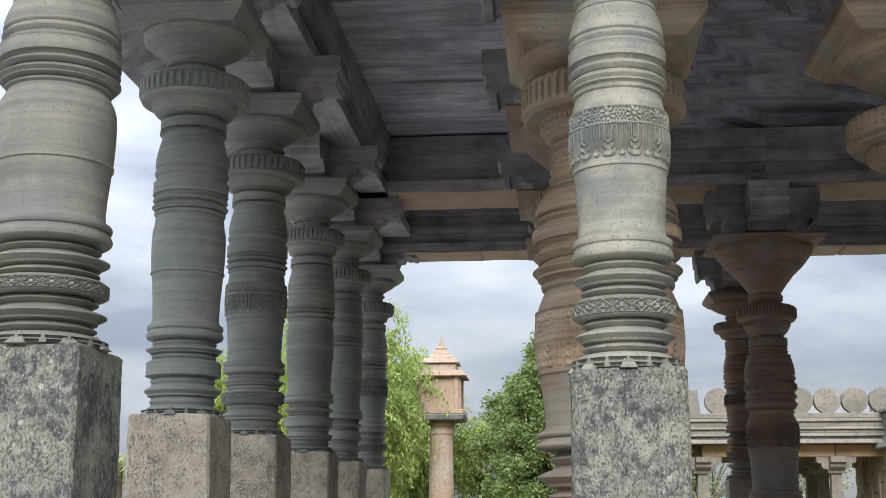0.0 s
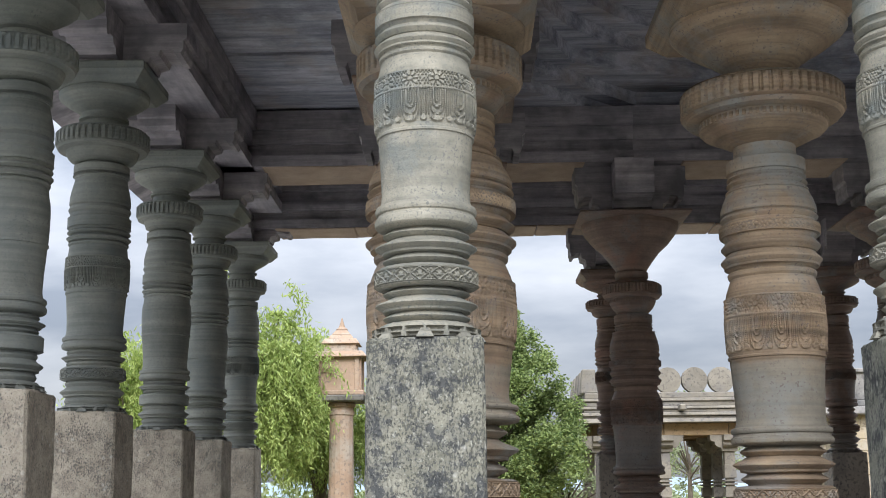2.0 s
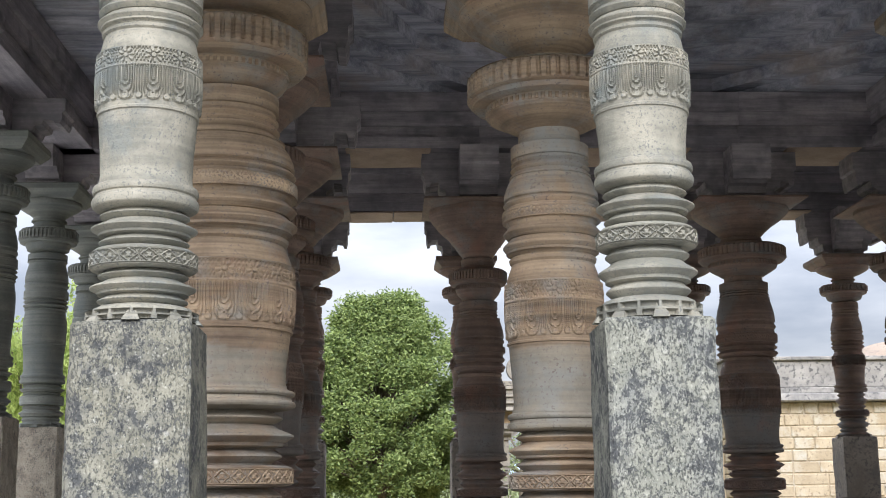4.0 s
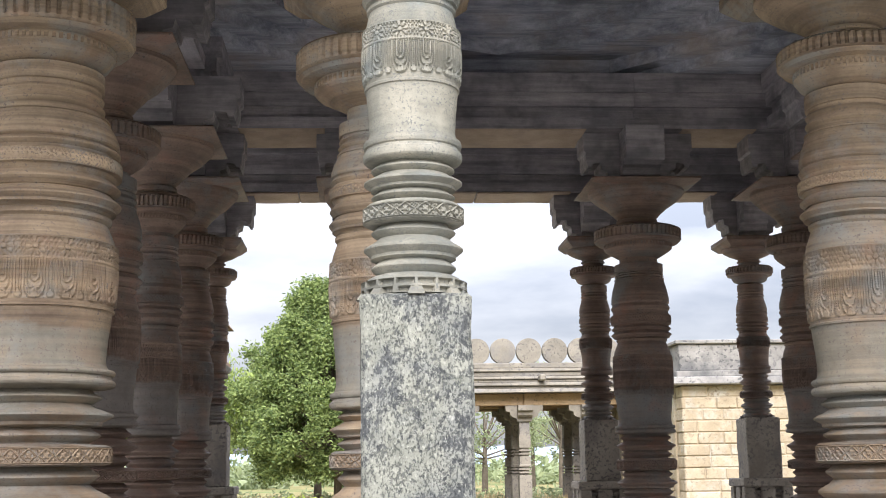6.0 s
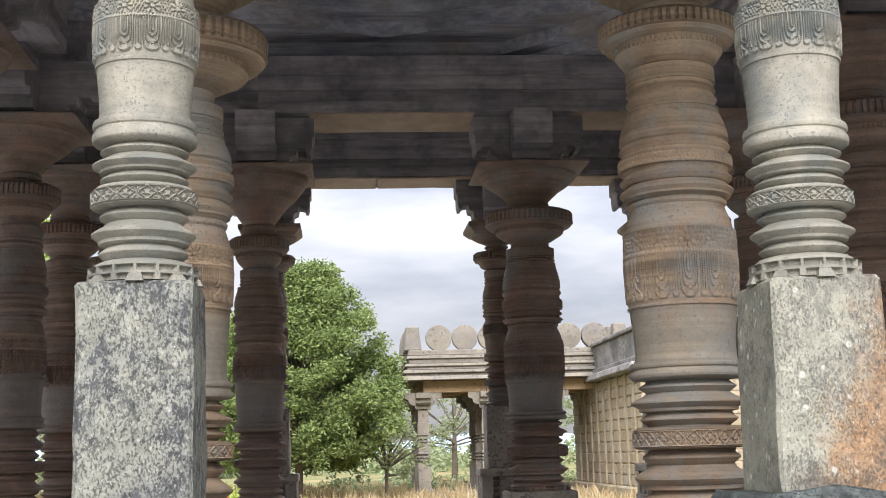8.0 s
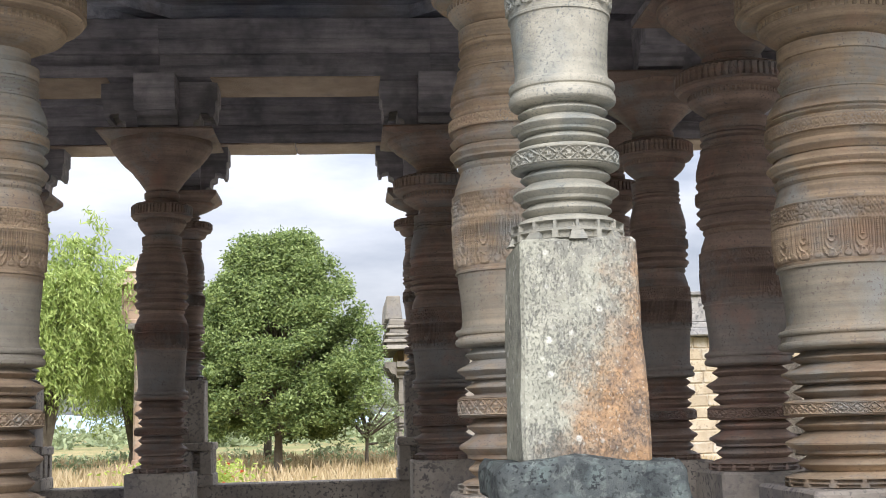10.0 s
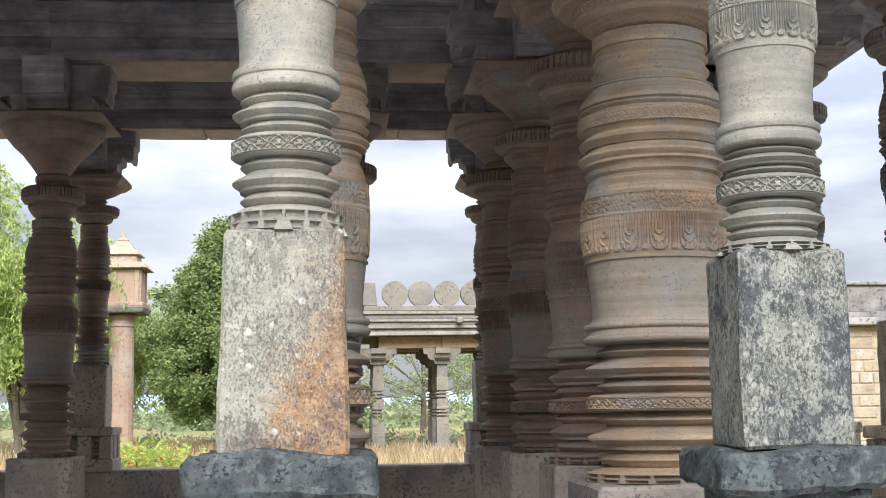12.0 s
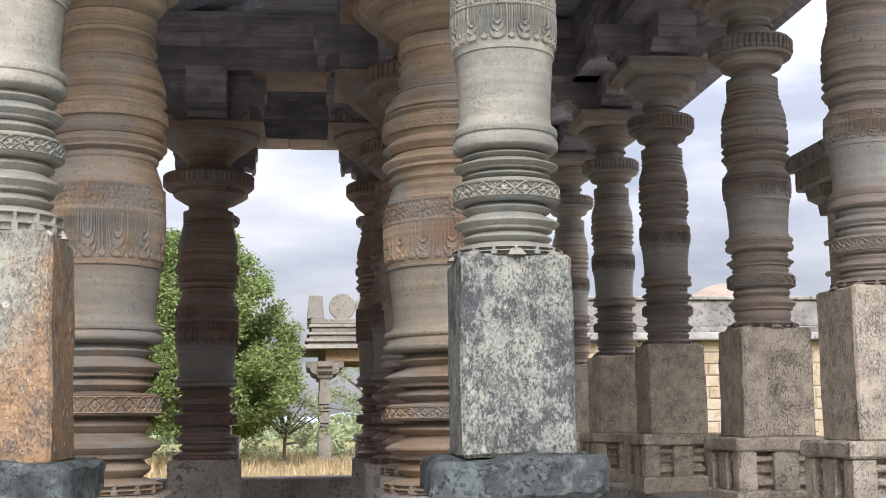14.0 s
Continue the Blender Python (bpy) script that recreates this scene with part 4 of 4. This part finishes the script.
def lamp_tower(x, y):
    t = thing("stone_tower", x, y, GROUND_Z, "tall rosy sandstone shaft carrying a small roofed stone lantern house", "tower")
    part("plinth", block(-1.3, 1.3, -1.3, 1.3, -0.02, 0.8, 0.04), M_TOWER, t)
    link("shaft", lathe("shaft", [(.72, .8), (.72, 1.0), (.66, 1.05), (.63, 4), (.60, 6.75), (.66, 6.78), (.66, 6.95), (.60, 7.0), (.60, 7.12), (.72, 7.2), (.72, 7.34), (.62, 7.42)], 16), M_TOWER, t)
    part("platform", block(-1.18, 1.18, -1.18, 1.18, 7.42, 7.72, 0.05, taper=-0.12), M_WEATHER, t)
    part("cornice_slab", block(-1.22, 1.22, -1.22, 1.22, 7.72, 7.95, 0.04), M_TOWER, t)
    part("chamber", block(-1.0, 1.0, -1.0, 1.0, 7.94, 9.66, 0.03), M_TOWER, t)
    for a in range(4):
        for off in (-0.86, 0.86):
            bm = block(off - 0.11, off + 0.11, -1.08, -0.98, 7.96, 9.64, 0.02)
            bmesh.ops.rotate(bm, verts=bm.verts, matrix=Matrix.Rotation(a * math.pi / 2, 3, "Z"), cent=(0, 0, 0))
            part("corner_post", bm, M_TOWER, t)
    part("eaves_slab", block(-1.38, 1.38, -1.38, 1.38, 9.64, 9.95, 0.04, taper=0.22), M_TOWER, t)
    for nm, h, z0, z1, tp in (("lower_tier", 0.84, 9.95, 10.35, 0.06), ("middle_tier", 0.98, 10.35, 10.62, 0.18), ("upper_tier", 0.66, 10.62, 10.85, 0.14), ("top_tier", 0.5, 10.85, 11.1, 0.2)):
        part(nm, block(-h, h, -h, h, z0, z1, 0.03, taper=tp), M_TOWER, t)
    link("finial", lathe("finial", [(.28, 11.09), (.30, 11.18), (.16, 11.3), (.10, 11.5), (.02, 11.78)], 16), M_TOWER, t)


lamp_tower(-6.0, 65.0)


def pavilion(x, y):
    """Open gate pavilion with a row of round merlons; x, y: its front corner column."""
    t = thing("stone_pavilion", x, y, GROUND_Z, "grey stone pavilion with carved columns and a row of round merlons", "pavilion")
    nx, ny, dx, dy = 4, 3, 3.1, 3.0
    W, D = dx * (nx - 1), dy * (ny - 1)
    part("plinth", block(-1.1, W + 1.1, -1.1, D + 1.1, -0.02, 0.32, 0.05), M_PAV, t)
    part("step", block(-0.7, W + 0.7, -0.7, D + 0.7, 0.3, 0.62, 0.04), M_PAV, t)
    half = []
    for hw, z0, z1 in ((.48, .6, .85), (.36, .85, 2.1), (.22, 2.10, 2.17), (.36, 2.18, 2.25), (.22, 2.26, 2.33), (.36, 2.34, 2.41), (.22, 2.42, 2.49), (.35, 2.5, 2.58), (.32, 2.6, 2.98), (.22, 2.99, 3.06), (.36, 3.07, 3.14), (.22, 3.15, 3.22), (.36, 3.23, 3.30), (.22, 3.31, 3.38), (.33, 3.40, 4.0), (.29, 4.02, 4.65)):
        half += [(hw * 1.18, z0), (hw * 1.18, z1)]
    column = lathe("column", half, 4)
    column.transform(Matrix.Rotation(math.pi / 4, 4, "Z"))
    arms = []
    for along, e in (("y", 0), ("x", 0.006)):
        bm = prism(mirrored([(.36, 4.65 + e), (.40, 4.82), (.55, 4.85), (.68, 4.95), (.70, 5.1), (.9, 5.16), (.92, 5.42 - e)]), -.36 + e, .36 - e, along)
        me = bpy.data.meshes.new("bracket")
        bm.to_mesh(me)
        bm.free()
        arms.append(me)
    for i in range(nx):
        for j in range(ny):
            cx, cy = i * dx, j * dy
            ob = link("column", column, M_PAV, t)
            ob.matrix_basis = pose(cx, cy, 0)
            for me in arms:
                ob = link("bracket", me, M_PAV, t)
                ob.matrix_basis = pose(cx, cy, 0)
    for j in range(ny):
        for i in range(nx - 1):
            part("beam", block(i * dx + .01, (i + 1) * dx - .01, j * dy - .3, j * dy + .3, 5.42, 6.0, 0.03), M_PAV_BEAM, t, "ochre stone beam")
    for i in range(nx):
        for j in range(ny - 1):
            part("beam", block(i * dx - .28, i * dx + .28, j * dy + .31, (j + 1) * dy - .31, 5.42, 6.0, 0.03), M_PAV_BEAM, t, "ochre stone beam")
    for nm, o, z0, z1, tp in (("eaves_slab", 1.15, 6.0, 6.2, 0.14), ("roof_course", .82, 6.2, 6.34, 0.0), ("roof_course", .98, 6.34, 6.5, 0.05), ("roof_course", .76, 6.5, 6.66, 0.0), ("roof_course", .88, 6.66, 6.8, 0.04),
                              ("roof_course", .66, 6.8, 7.04, 0.0), ("roof_course", .78, 7.04, 7.2, 0.04), ("roof_slab", .7, 7.2, 7.46, 0.02)):
        part(nm, block(-o, W + o, -o, D + o, z0, z1, 0.03, 0.015, 2, 3, taper=tp), M_PAV, t)
    disc = lathe("merlon", [(.52, -.22), (.62, -.20), (.64, 0), (.62, .20), (.52, .22)], 24)
    n = 9
    for i in range(n):
        mx = -0.45 + i * (W + 0.9) / (n - 1)
        if i in (0, n - 1):
            for k in range(5):
                part("corner_merlon", block(mx - .42, mx + .42, -0.62 + 1.5 * k, 0.05 + 1.5 * k, 7.45, 8.62, 0.05, 0.02, 2, k, taper=0.1), M_PAV, t)
        else:
            ob = link("merlon", disc, M_PAV, t)
            ob.matrix_basis = pose(mx, -0.35, 8.05, 90, 0, 0)
    part("water_spout", block(3.75, 4.05, -1.45, -0.7, 6.55, 6.85, 0.06), M_PAV, t)


pavilion(6.75, 62.0)


def temple_wall(x, y):
    """Block-built shrine wall: front to the south, a side running north; x, y: its corner."""
    t = thing("temple_wall", x, y, GROUND_Z, "block-built golden sandstone shrine wall with a black-streaked parapet", "wall")
    part("core", block(0.055, 34, 0.055, 16, 0, 5.7, 0), M_SAND, t)
    part("plinth", block(-0.35, 34.2, -0.35, 16.2, -0.02, 0.9, 0.06), M_SAND, t)
    part("cornice", block(-0.55, 34.3, -0.55, 16.3, 5.72, 6.05, 0.05, taper=0.1), M_WEATHER, t)
    part("frieze", block(-0.2, 34.1, -0.2, 16.1, 6.05, 6.3, 0.03), M_WEATHER, t)
    part("parapet", block(-0.05, 34, -0.05, 16, 6.3, 7.42, 0.04, 0.02, 6, 2), M_WEATHER, t)
    part("coping", block(-0.2, 34.1, -0.2, 16.1, 7.42, 7.58, 0.03), M_WEATHER, t)
    for k in range(9):
        part("pilaster", block(-0.075, 0.04, 1.1 + 1.6 * k, 1.45 + 1.6 * k, 0.9, 5.72, 0.03), M_SAND, t)
    rnd2 = random.Random(11)
    sizes = (0.6, 0.85, 1.1, 1.45)
    meshes = {}
    z, course = 0.9, 0
    while z < 5.6:
        for side, length in (("front", 12.0), ("west", 15.0)):
            p = 0.0
            while p < length:
                w = rnd2.choice(sizes)
                key = (side, w)
                if key not in meshes:
                    bm = block(0.018, w - 0.018, 0, 0.18, 0.018, 0.462, 0.035)
                    me = bpy.data.meshes.new("brick")
                    bm.to_mesh(me)
                    bm.free()
                    me.materials.append(M_SAND)
                    meshes[key] = me
                ob = new("brick", meshes[key])
                ob.parent = t
                out = rnd2.uniform(-0.02, 0.025)
                ob.matrix_basis = pose(p, out, z) if side == "front" else pose(out, p + w, z, 0, 0, -90)
                p += w
        z += 0.48
        course += 1
    return t


temple_wall(15.17, 52.0)


def side_shrine():
    """Small shrine close by the hall, with a sloping eaves slab on brackets."""
    t = thing("side_shrine", 12.6, 9.6, 0, "small cream-plastered stone shrine with deep grey eaves", "shrine")
    part("body", block(-1.83, 2.5, -2.6, 1.72, -0.02, 3.55, 0.02), M_SHRINE, t)
    for y in (-2.4, -1.0, 0.3, 1.62):
        pilaster = part("pilaster", block(-2.02, -1.8, y - 0.11, y + 0.11, 0, 3.3, 0.012), M_SHRINE, t)
        for z in (2.45, 2.72, 3.0):
            part("pilaster_ring", block(-2.055, -1.79, y - 0.145, y + 0.145, z, z + 0.05, 0.015), M_SHRINE, pilaster)
        part("pilaster_capital", prism([(-2.2, 3.53), (-2.17, 3.42), (-2.08, 3.38), (-2.06, 3.28), (-1.8, 3.28), (-1.8, 3.53)], y - 0.16, y + 0.16), M_PARAPET, t)
    part("eaves_beam", block(-2.22, 2.5, -3.0, 1.95, 3.52, 3.73, 0.02), M_PARAPET, t)
    part("eaves_slab", prism([(-2.3, 3.70), (-2.32, 3.83), (-1.7, 4.10), (2.6, 4.10), (2.6, 3.735), (-2.0, 3.735)], -3.2, 2.0), M_WEATHER, t)
    part("roof_course", block(-1.95, 2.5, -2.9, 1.85, 4.10, 4.24, 0.03, 0.01, 2), M_WEATHER, t)
    part("roof_course", block(-1.75, 2.3, -2.7, 1.7, 4.24, 4.46, 0.04, 0.01, 2), M_WEATHER, t)
    for y in (-2.2, -1.0, 0.2, 1.3):
        part("merlon", block(-1.7, -1.35, y - 0.14, y + 0.14, 4.45, 4.80, 0.05, 0.01, 1, int(y * 3), taper=0.06), M_WEATHER, t)


def dome_shrine(x, y):
    """Low round dome standing behind the block-built wall."""
    t = thing("domed_shrine", x, y, GROUND_Z, "low rounded brown dome behind the sandstone wall", "dome")
    ring = [(3.3 * math.cos(a), 7.45 + 3.3 * math.sin(a)) for a in [math.pi / 2 * k / 14 for k in range(15)]]
    link("dome", lathe("dome", [(3.3, 6.9)] + ring[:-1] + [(0.02, 10.75)], 48), M_DOME, t)
    part("drum", block(-3.6, 3.6, -3.6, 3.6, -0.02, 6.95, 0.05), M_SAND, t)


dome_shrine(31.6, 76.0)


side_shrine()


# ---- trees, bushes, grass, hills ----
def leaf_quads(name, spots, length, width, rnd3, hang=0.0):
    """Many small folded leaves at the given places."""
    verts, faces = [], []
    for c in spots:
        d = Vector((rnd3.gauss(0, 1), rnd3.gauss(0, 1), rnd3.gauss(0, 0.7) - hang * 3)).normalized()
        side = d.cross(Vector((rnd3.gauss(0, 1), rnd3.gauss(0, 1), rnd3.gauss(0, 1)))).normalized()
        f = rnd3.uniform(0.7, 1.3)
        a, b = c, c + d * length * f
        mid = (a + b) / 2 + d.cross(side) * width * 0.3
        w = side * width * f * 0.5
        k = len(verts)
        verts += [a, mid + w, b, mid - w]
        faces.append((k, k + 1, k + 2, k + 3))
    return mesh_of(name, [tuple(v) for v in verts], faces, False)


def limb_into(bm, a, b, ra, rb, seg=7):
    d = (b - a).normalized()
    u = d.cross(Vector((0.3, 0.9, 0.2))).normalized()
    w = d.cross(u)
    r0 = [bm.verts.new(a + (u * math.cos(2 * math.pi * i / seg) + w * math.sin(2 * math.pi * i / seg)) * ra) for i in range(seg)]
    r1 = [bm.verts.new(b + (u * math.cos(2 * math.pi * i / seg) + w * math.sin(2 * math.pi * i / seg)) * rb) for i in range(seg)]
    for i in range(seg):
        j = (i + 1) % seg
        bm.faces.new((r0[i], r0[j], r1[j], r1[i]))


def broad_tree(x, y, height, radius, label, seed, leaves=42000, leaf=0.26, material=None, clumps=150, trunk=1.7):
    rnd3 = random.Random(seed)
    t = thing("tree", x, y, GROUND_Z, label, "tree")
    bm = bmesh.new()
    top = Vector((0.1, 0, height * 0.55))
    limb_into(bm, Vector((0, 0, -0.1)), Vector((0.05, 0, trunk)), 0.24 * radius / 4.5, 0.19 * radius / 4.5, 9)
    limb_into(bm, Vector((0.05, 0, trunk)), top, 0.19 * radius / 4.5, 0.08, 9)
    centres = []
    for i in range(clumps):
        a, h = rnd3.uniform(0, 2 * math.pi), rnd3.uniform(0.10, 1.0)
        # widest below the middle, narrowing to an uneven top
        width = radius * (1.0 - max(0, h - 0.42) ** 1.55 * 1.62) * (0.62 + 0.38 * min(1, h / 0.25)) * (1 + 0.14 * math.sin(3 * a + seed))
        rr = max(0.1, width) * math.sqrt(rnd3.uniform(0.30, 1.0))
        c = Vector((rr * math.cos(a), rr * math.sin(a), trunk * 0.75 + (height - trunk * 0.75) * h * 0.97))
        centres.append(c)
        if i % 4 == 0:
            base = Vector((0.05, 0, trunk + (top.z - trunk) * min(0.95, h * 0.8)))
            limb_into(bm, base, c, 0.07, 0.02, 5)
    part("trunk", bm, M_BARK, t, "", True)
    spots = []
    for _ in range(leaves):
        c = rnd3.choice(centres)
        v = Vector((rnd3.gauss(0, 1), rnd3.gauss(0, 1), rnd3.gauss(0, 1))).normalized() * radius * 0.135 * rnd3.uniform(0.25, 1.25)
        v.z *= 0.85
        spots.append(c + v)
    link("crown", leaf_quads("crown", spots, leaf, leaf * 0.5, rnd3), material or M_LEAF, t)
    return t


def drooping_tree(x, y, height, radius, label, seed, strands=900, material=None):
    rnd3 = random.Random(seed)
    t = thing("tree", x, y, GROUND_Z, label, "tree")
    bm = bmesh.new()
    spots = []
    limbs = []
    for i in range(9):
        a = 2 * math.pi * i / 9 + rnd3.uniform(-0.3, 0.3)
        r = radius * rnd3.uniform(0.25, 0.85)
        tip = Vector((r * math.cos(a), r * math.sin(a), height * rnd3.uniform(0.62, 0.97)))
        mid = Vector((tip.x * 0.35, tip.y * 0.35, height * 0.42))
        limb_into(bm, Vector((0, 0, 1.2)), mid, 0.16, 0.10, 6)
        limb_into(bm, mid, tip, 0.10, 0.03, 6)
        limbs.append((mid, tip))
    limb_into(bm, Vector((0, 0, -0.1)), Vector((0, 0, 1.3)), 0.28, 0.2, 9)
    part("trunk", bm, M_BARK, t, "", True)
    for i in range(strands):
        mid, tip = rnd3.choice(limbs)
        f = rnd3.uniform(0.05, 1.1)
        start = mid.lerp(tip, f) + Vector((rnd3.gauss(0, 0.55), rnd3.gauss(0, 0.55), rnd3.gauss(0, 0.35)))
        drift = Vector((rnd3.gauss(0, 0.30), rnd3.gauss(0, 0.30), 0)) + Vector((tip.x, tip.y, 0)).normalized() * 0.25
        ln = rnd3.uniform(0.9, 3.4) * height / 12
        for k in range(58):
            q = k / 57
            spots.append(start + drift * q * ln + Vector((0.16 * rnd3.gauss(0, 1), 0.16 * rnd3.gauss(0, 1), 0.45 * math.sin(q * 2) - ln * q ** 1.3)))
    link("crown", leaf_quads("crown", spots, 0.30, 0.085, rnd3, 0.4), material or M_WILLOW, t)
    return t


broad_tree(0.85, 58.0, 11.1, 4.3, "dense rounded dark-green tree in dry grass", 3, 150000, 0.18, None, 360)
broad_tree(-0.6, 74.0, 10.4, 5.2, "dense dark-green tree behind the court", 5, 60000, 0.19, None, 200)
drooping_tree(-10.2, 62.0, 13.6, 4.2, "pale green weeping tree with drooping foliage", 7)
drooping_tree(-7.8, 72.0, 11.6, 3.6, "pale green weeping tree with drooping foliage", 8, 700)
drooping_tree(-16.0, 66.0, 12.5, 4.0, "pale green weeping tree with drooping foliage", 9, 700)
broad_tree(11.0, 95.0, 9.5, 5.0, "thin grey-green tree beyond the pavilion", 12, 5200, 0.26, M_BUSH, 90, 2.5)
broad_tree(17.5, 100.0, 10.5, 4.5, "thin grey-green tree beyond the pavilion", 14, 5000, 0.26, M_BUSH, 80, 3.0)
broad_tree(4.82, 60.0, 4.6, 1.9, "small leaning half-bare tree beside the pavilion", 16, 1300, 0.2, M_BUSH, 60, 1.4)


def palm_tree(x, y, height, spread, seed, label):
    rnd3 = random.Random(seed)
    t = thing("palm_tree", x, y, GROUND_Z, label, "palm tree")
    link("trunk", lathe("trunk", [(.26, -0.1), (.18, .5), (.15, height * .6), (.13, height - .1), (.2, height)], 10), M_BARK, t)
    for i in range(20):
        a, lift = 2 * math.pi * i / 20 + rnd3.uniform(-.15, .15), rnd3.uniform(-0.2, 1.0)
        verts, faces = [], []
        rib = []
        for k in range(13):
            q = k / 12
            rib.append(Vector((math.cos(a) * spread * q, math.sin(a) * spread * q, height + spread * (lift * q * 0.7 - 0.85 * q * q))))
        side = Vector((-math.sin(a), math.cos(a), 0))
        for k in range(1, 12):
            w = spread * 0.26 * math.sin(math.pi * min(1, 0.15 + k / 13))
            step = (rib[k + 1] - rib[k]) * 0.34
            for sg in (-1, 1):
                b = len(verts)
                tip = rib[k] + side * sg * w + (rib[k + 1] - rib[k]) * 0.9 - Vector((0, 0, w * 0.45))
                verts += [rib[k] - step, rib[k] + step, tip]
                faces.append((b, b + 1, b + 2))
        link("frond", mesh_of("frond", [tuple(v) for v in verts], faces, False), M_PALM, t)


palm_tree(-15.81, 45.0, 4.59, 1.9, 31, "small pale green palm beyond the court")
palm_tree(-14.85, 74.0, 5.15, 2.6, 32, "dusty drooping palm beyond the weeping trees")
palm_tree(-18.35, 74.5, 4.75, 2.4, 33, "dusty drooping palm beyond the weeping trees")
palm_tree(15.99, 105.0, 6.20, 3.0, 34, "tall palm beyond the pavilion")


def flowering_bush(x, y, height, radius, seed):
    rnd3 = random.Random(seed)
    t = thing("flowering_bush", x, y, GROUND_Z, "bright yellow-green bush with small red flowers", "bush")
    bm = bmesh.new()
    for i in range(9):
        a = 2 * math.pi * i / 9
        limb_into(bm, Vector((0, 0, -0.05)), Vector((radius * 0.6 * math.cos(a), radius * 0.6 * math.sin(a), height * 0.75)), 0.03, 0.01, 5)
    part("stem", bm, M_BARK, t)
    spots = [Vector((rnd3.gauss(0, radius * 0.5), rnd3.gauss(0, radius * 0.5), height * rnd3.uniform(0.15, 1.0) * (1 - 0.15 * rnd3.random()))) for _ in range(3800)]
    link("foliage", leaf_quads("foliage", spots, 0.15, 0.06, rnd3), M_LIME, t)
    reds = [Vector((rnd3.gauss(0, radius * 0.5), -abs(rnd3.gauss(0, radius * 0.5)), height * rnd3.uniform(0.4, 1.05))) for _ in range(60)]
    tagged(link("flowers", leaf_quads("flowers", reds, 0.09, 0.08, rnd3), M_RED, t, "small red flowers"), kind="stuff")


flowering_bush(0.32, 30.0, 1.88, 1.3, 41)


def stuff(name, spots, length, width, material, label, category, hang, seed):
    tagged(link(name, leaf_quads(name, spots, length, width, random.Random(seed), hang), material), label, category, kind="stuff")


r5 = random.Random(21)
tufts = []
for _ in range(2600):
    cx, cy = r5.uniform(-26, 34), r5.uniform(36, 84)
    h = r5.uniform(0.45, 1.05)
    for _ in range(15):
        tufts.append(Vector((cx + r5.gauss(0, 0.22), cy + r5.gauss(0, 0.22), GROUND_Z + r5.uniform(0, 0.55) * h)))
stuff("dry_grass", tufts, 0.62, 0.07, M_DRY, "tall dry straw-coloured grass", "grass", -0.9, 22)
leaves5 = []
for _ in range(260):
    cx, cy = r5.uniform(-30, 36), r5.uniform(66, 92)
    rr = r5.uniform(0.6, 1.25)
    for _ in range(90):
        v = Vector((r5.gauss(0, 1), r5.gauss(0, 1), abs(r5.gauss(0, 1)))).normalized() * rr * r5.uniform(0.6, 1.05)
        leaves5.append(Vector((cx + v.x, cy + v.y, GROUND_Z + v.z * 1.15)))
stuff("bushes", leaves5, 0.3, 0.16, M_BUSH, "low green bushes across the field", "bush", 0.0, 23)
far5 = []
for _ in range(420):
    cx, cy = r5.uniform(-150, 200), r5.uniform(170, 260)
    rr = r5.uniform(2.0, 4.5)
    for _ in range(45):
        v = Vector((r5.gauss(0, 1), r5.gauss(0, 1), abs(r5.gauss(0, 1)))).normalized() * rr * r5.uniform(0.6, 1.05)
        far5.append(Vector((cx + v.x, cy + v.y, GROUND_Z + v.z * 1.1)))
stuff("far_woods", far5, 1.3, 0.8, M_BUSH, "distant line of green woods", "trees", 0.0, 24)
hill = bmesh.new()
prev = None
for i in range(81):
    hx = -1400 + i * 35
    hz = 26 + 30 * noise.noise((i * 0.11, 3.7, 0)) + 8 * noise.noise((i * 0.5, 1.7, 0))
    cur = (hill.verts.new((hx, 2300, -5)), hill.verts.new((hx, 2460, max(6, hz))), hill.verts.new((hx, 2700, -5)))
    if prev:
        hill.faces.new((prev[0], cur[0], cur[1], prev[1]))
        hill.faces.new((prev[1], cur[1], cur[2], prev[2]))
    prev = cur
# distance haze is painted into the hills' blue base colour
M_HILL = mat("distant hills in haze blue", (0.30, 0.38, 0.46), (0.36, 0.44, 0.52), 1.0, 0.01)
tagged(part("backdrop", hill, M_HILL), "low hills on the horizon, painted haze blue", "hills", kind="structure")
